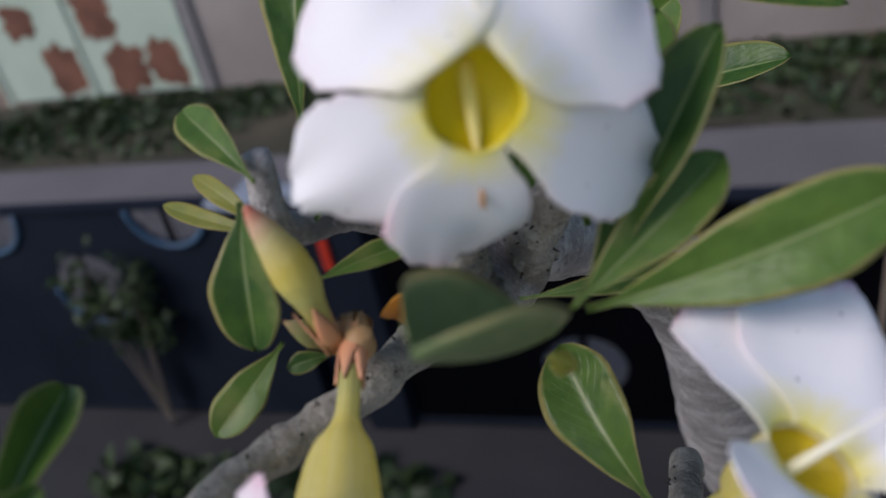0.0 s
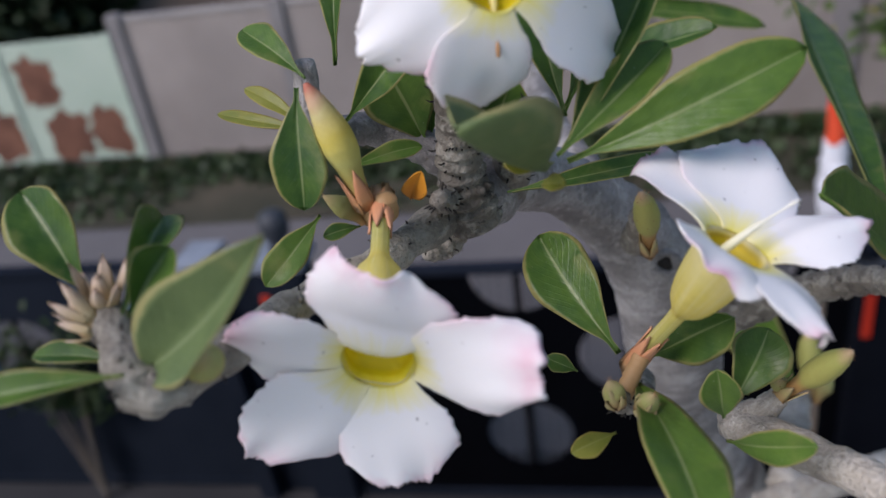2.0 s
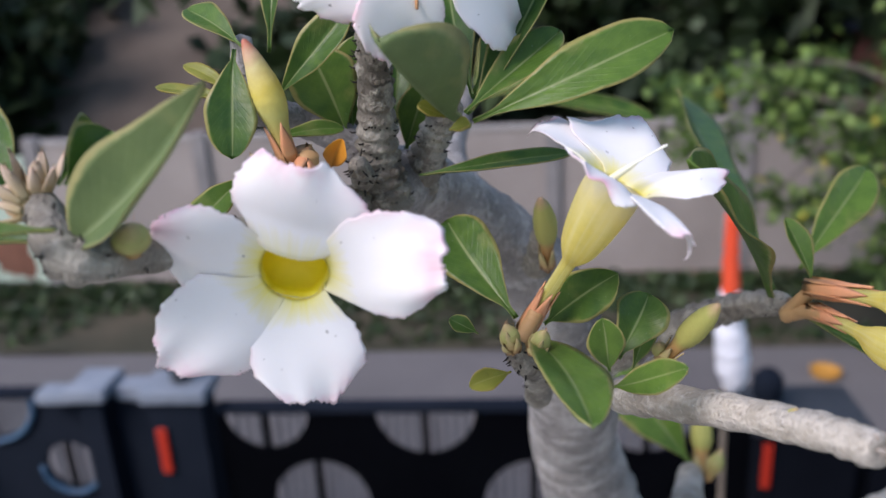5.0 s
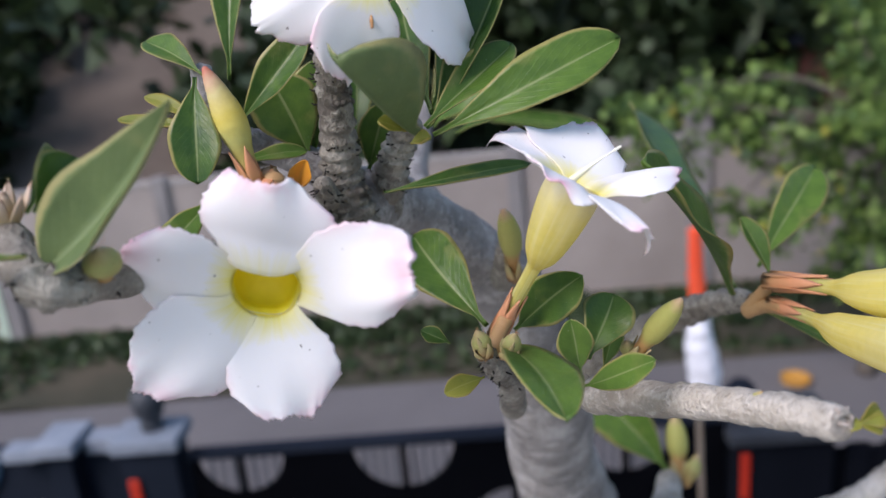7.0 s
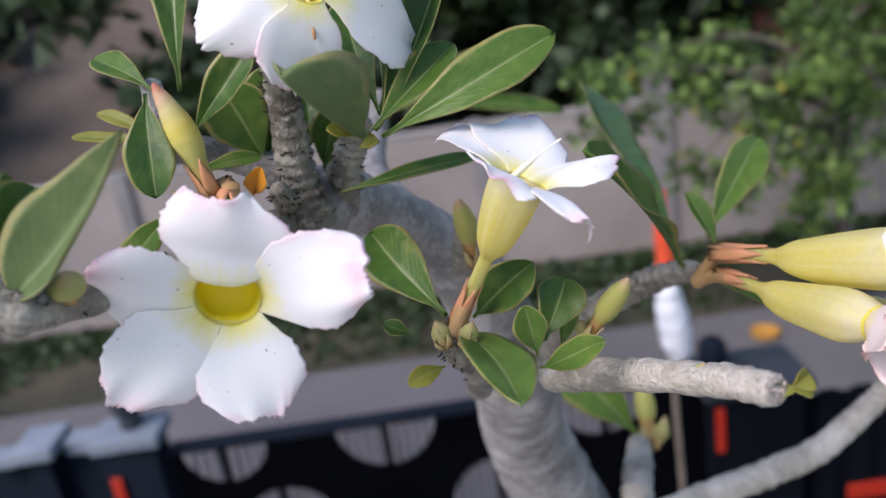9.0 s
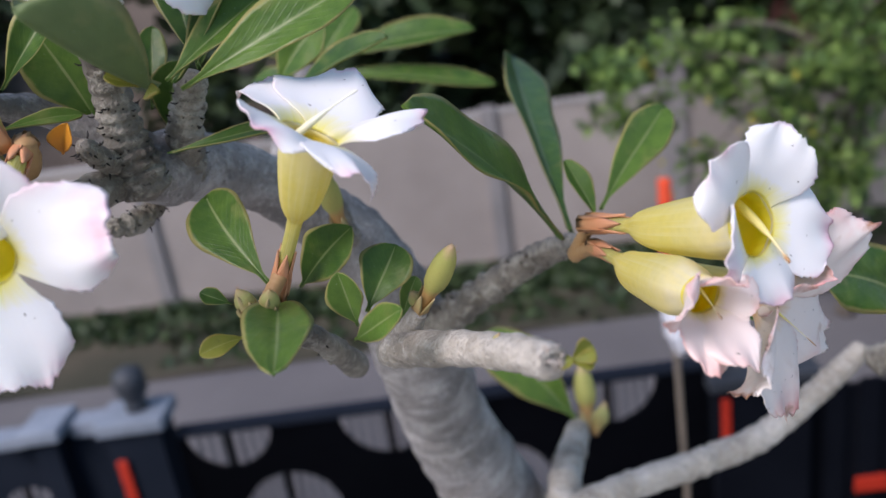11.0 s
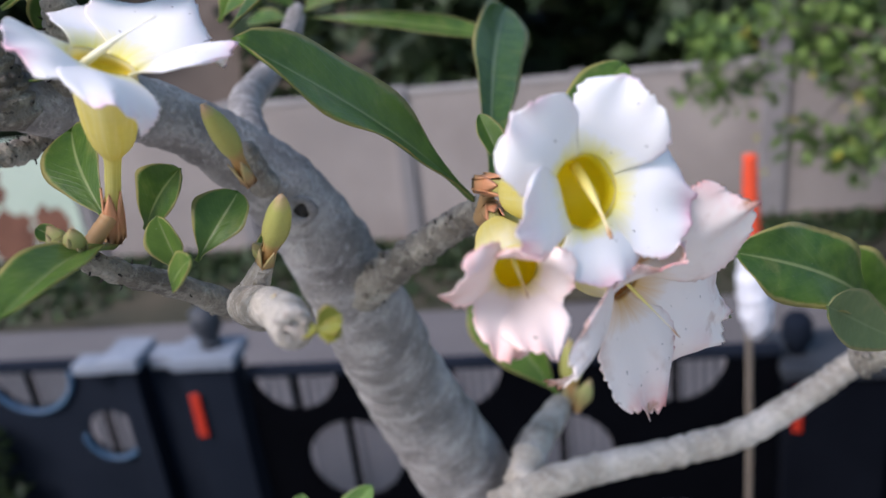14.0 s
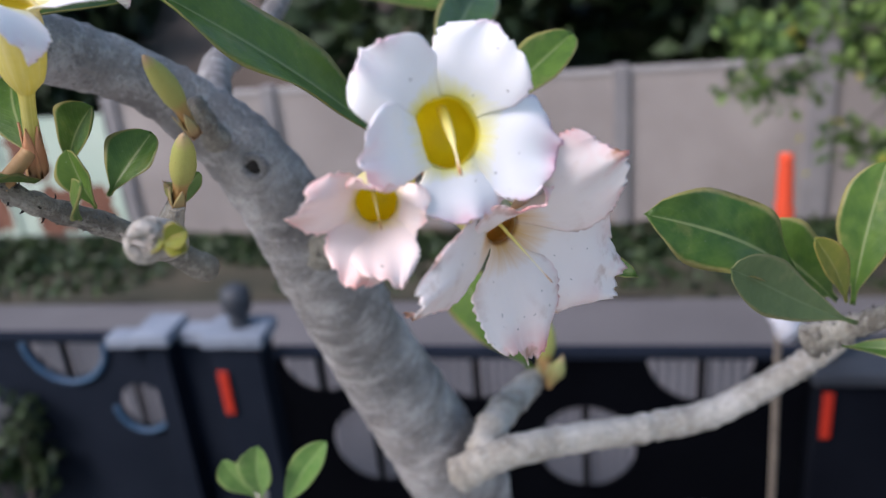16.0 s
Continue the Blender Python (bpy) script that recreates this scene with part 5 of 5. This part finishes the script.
part("stripe", boxed((2.16, 3.925, 0.80), (3.4, 3.948, 0.90), 0.005), RED, fence, "orange red stripe", False)
spots = []
for k in range(900):
    x, y = rnd.uniform(-3.9, -1.3), rnd.uniform(2.7, 3.5)
    if noise.noise(Vector((x * 1.3, y * 1.3, 4.0))) > 0.05:
        spots.append((x, y, 0.0, rnd.uniform(0.5, 1.2)))
blades("yard_weeds", spots, 0.20, GRASS, "dark low weeds growing inside the gate", "weeds")

shrub = thing("shrub", (-3.62, 3.84, 0.0), "dark leafy green shrub growing before the dark gate", "shrub")
tips = []
for k in range(9):
    a, h = k * 2.4, rnd.uniform(1.1, 1.45)
    end = (-3.62 + 0.22 * math.cos(a), 3.84 + 0.05 * math.sin(a), h)
    tips.append(end)
    part("stem", tube(bmesh.new(), spline([(-3.62, 3.84, 0.0, 0.014), (-3.62 + 0.1 * math.cos(a), 3.84 + 0.02 * math.sin(a), h * 0.5, 0.010), (*end, 0.004)], 6), 7, None, 0.1), TRUNKFAR, shrub)
spots = [(x + rnd.gauss(0, 0.08), y + rnd.gauss(0, 0.03), z + rnd.gauss(-0.08, 0.13), rnd.uniform(0.6, 1.3)) for x, y, z in tips for q in range(38)]
bush = blades("foliage", spots, 0.10, GRASS, "", "")
bush.parent = shrub
bush.matrix_parent_inverse = Matrix.Translation(-shrub.location)

# ---- rolled flag on a bamboo pole ----
flag = thing("flag_pole", (1.05, 3.39, 0.0), "bamboo pole with a rolled red and white flag", "flag pole")
part("pole", tube(bmesh.new(), spline([(1.05, 3.39, 0.0, 0.015), (1.03, 3.39, 1.2, 0.0145), (1.0, 3.39, 2.2, 0.014), (0.975, 3.39, 3.06, 0.012)], 10), 12, None, 0.05), BAMBOO, flag, "bare bamboo pole")
part("red_cloth", tube(bmesh.new(), spline([(0.985, 3.37, 2.69, 0.040), (0.982, 3.375, 2.80, 0.037), (0.978, 3.38, 2.95, 0.031), (0.975, 3.385, 3.05, 0.028)], 8), 18, None, 0.2), FLAGRED, flag, "wrapped red cloth")
part("white_cloth", tube(bmesh.new(), spline([(1.02, 3.37, 2.20, 0.025), (1.025, 3.365, 2.28, 0.06), (1.01, 3.37, 2.42, 0.075), (0.99, 3.37, 2.58, 0.056), (0.985, 3.37, 2.70, 0.043)], 8), 18, None, 0.25), FLAGWHITE, flag, "wrapped white cloth")

# ---- trees ----
def tree(name, x, y, height, spread, trunk_r, base_z, count, leaf_size, mat, label, seed, low=0.35, lean=(0, 0), drape=()):
    r = random.Random(seed)
    t = thing(name, (x, y, 0.0), label, "tree")
    bm = bmesh.new()
    top = Vector((x + lean[0], y + lean[1], height * 0.75))
    tube(bm, spline([(x, y, base_z, trunk_r), (x + lean[0] * 0.3 + 0.1, y, height * 0.3, trunk_r * 0.8), (*top, trunk_r * 0.35)], 8), 10, None, 0.1)
    ends = []
    for k in range(9):
        a = r.uniform(0, 6.28)
        h = r.uniform(low, 0.7) * height
        s = Vector((x + lean[0] * h / height, y + lean[1] * h / height, h))
        e = s + Vector((math.cos(a) * spread * r.uniform(0.4, 0.9), math.sin(a) * spread * r.uniform(0.4, 0.9), height * r.uniform(0.05, 0.3)))
        ends.append((s, e))
        tube(bm, spline([(*s, trunk_r * 0.4), (*(s.lerp(e, 0.5) + Vector((0, 0, 0.1))), trunk_r * 0.25), (*e, trunk_r * 0.08)], 6), 7, None, 0.1)
    for dx, dz in drape:
        s = Vector((x + lean[0] * 0.5, y, height * r.uniform(0.45, 0.6)))
        e = Vector((x + dx, y - 0.3 + r.uniform(-0.3, 0.3), dz))
        ends.append((s, e))
        tube(bm, spline([(*s, trunk_r * 0.35), (*(s.lerp(e, 0.5) + Vector((0, 0, 0.25))), trunk_r * 0.2), (*e, trunk_r * 0.06)], 6), 7, None, 0.1)
    part("trunk", bm, TRUNKFAR, t)
    wide = 0.13 if drape else 0.25
    clumps = [e for s, e in ends] + [s.lerp(e, 0.6) for s, e in ends] + [top]
    clumps += [c + Vector((r.gauss(0, spread * wide), r.gauss(0, spread * wide), r.gauss(0, height * wide * 0.28))) for c in clumps for q in range(1 if drape else 3)]
    spots = []
    for k in range(count):
        c = r.choice(clumps)
        q = Vector((r.gauss(0, 1), r.gauss(0, 1), r.gauss(0, 0.8))) * spread * (0.075 if drape else 0.11)
        spots.append((*(c + q), r.uniform(0.6, 1.4)))
    crown = blades("crown", spots, leaf_size, mat, "", "")
    crown.parent = t
    crown.matrix_parent_inverse = Matrix.Translation(-t.location)
    return t


tree("leafy_tree", 3.9, 7.6, 4.4, 1.5, 0.10, 0.0, 6000, 0.105, FOLIAGE, "bright leafy tree with drooping sprays before the wall", 3, 0.5, (0, 0),
     [(-2.45, 2.95), (-2.2, 2.75), (-1.95, 2.45), (-1.75, 3.05), (-1.45, 1.95), (-1.25, 1.75), (-0.75, 2.6), (-0.55, 2.0), (-0.3, 2.9), (-0.2, 1.5), (-0.35, 1.15), (0.3, 2.1), (0.5, 2.8)])
tree("leafy_tree", 6.0, 8.3, 5.0, 2.0, 0.12, 0.0, 6500, 0.12, FOLIAGE, "bright leafy tree standing before the wall", 4, 0.4)
blossom = [(3.9 + dx + rnd.gauss(0, 0.2), 7.15 + rnd.uniform(-0.2, 0.2), dz + rnd.gauss(0, 0.22), rnd.uniform(0.6, 1.2)) for dx, dz in ((-1.0, 1.9), (-0.7, 2.2), (-1.2, 2.5), (-0.6, 1.5), (-1.7, 2.2), (-2.0, 3.0)) for q in range(4)]
blades("yellow_blossom", blossom, 0.11, BLOSSOM, "small yellow blossoms scattered in the tree crown", "blossom")
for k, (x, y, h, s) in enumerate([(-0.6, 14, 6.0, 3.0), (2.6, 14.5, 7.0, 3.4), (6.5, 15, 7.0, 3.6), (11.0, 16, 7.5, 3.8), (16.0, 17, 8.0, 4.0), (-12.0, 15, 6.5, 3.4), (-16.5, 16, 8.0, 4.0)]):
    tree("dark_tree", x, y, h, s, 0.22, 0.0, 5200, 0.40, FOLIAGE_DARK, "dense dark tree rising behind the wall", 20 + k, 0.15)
shed = thing("red_shed", (6.1, 12.4, 0.0), "dark red painted shed behind the tree", "shed")
part("wall", boxed((4.9, 12.0, 0.0), (7.6, 13.0, 2.9), 0.02), BRICKRED, shed, "", False)
part("roof", boxed((4.7, 11.8, 2.902), (7.8, 13.2, 3.0), 0.02), SLATE, shed, "", False)


def hill_at(x, y):
    return max(0.0, 13.0 * (1 - math.exp(-((y - 13.0) / 17.0) ** 1.5 if y > 13 else 0)) * (0.85 + 0.15 * math.cos(x * 0.07)) + 0.5 * noise.noise(Vector((x * 0.25, y * 0.25, 2))) * min(1, max(0, y - 13) / 4))


bm = bmesh.new()
nx, ny = 90, 30
rows = [[bm.verts.new((-60 + 120 * i / nx, 13 + 60 * j / ny, hill_at(-60 + 120 * i / nx, 13 + 60 * j / ny) - 0.05)) for i in range(nx + 1)] for j in range(ny + 1)]
skin(bm, rows, False, lambda a, b: (a / ny, b / nx))
tagged(part("hillside", bm, HILL), "bare brown hillside with scrub behind the wall", "hill", kind="structure")
spots = []
for k in range(26000):
    y = 14 + 34 * rnd.random() ** 1.4
    x = rnd.uniform(-1.0, 0.9) * (y * 0.9 + 4)
    bare = -9.5 < x < -2.5 and 13 < y < 24
    if noise.noise(Vector((x * 0.28, y * 0.28, 7))) > (0.22 if bare else -0.35):
        z = hill_at(x, y)
        spots.append((x, y, z + abs(rnd.gauss(0, 0.9 if not bare else 0.3)), rnd.uniform(0.5, 1.4)))
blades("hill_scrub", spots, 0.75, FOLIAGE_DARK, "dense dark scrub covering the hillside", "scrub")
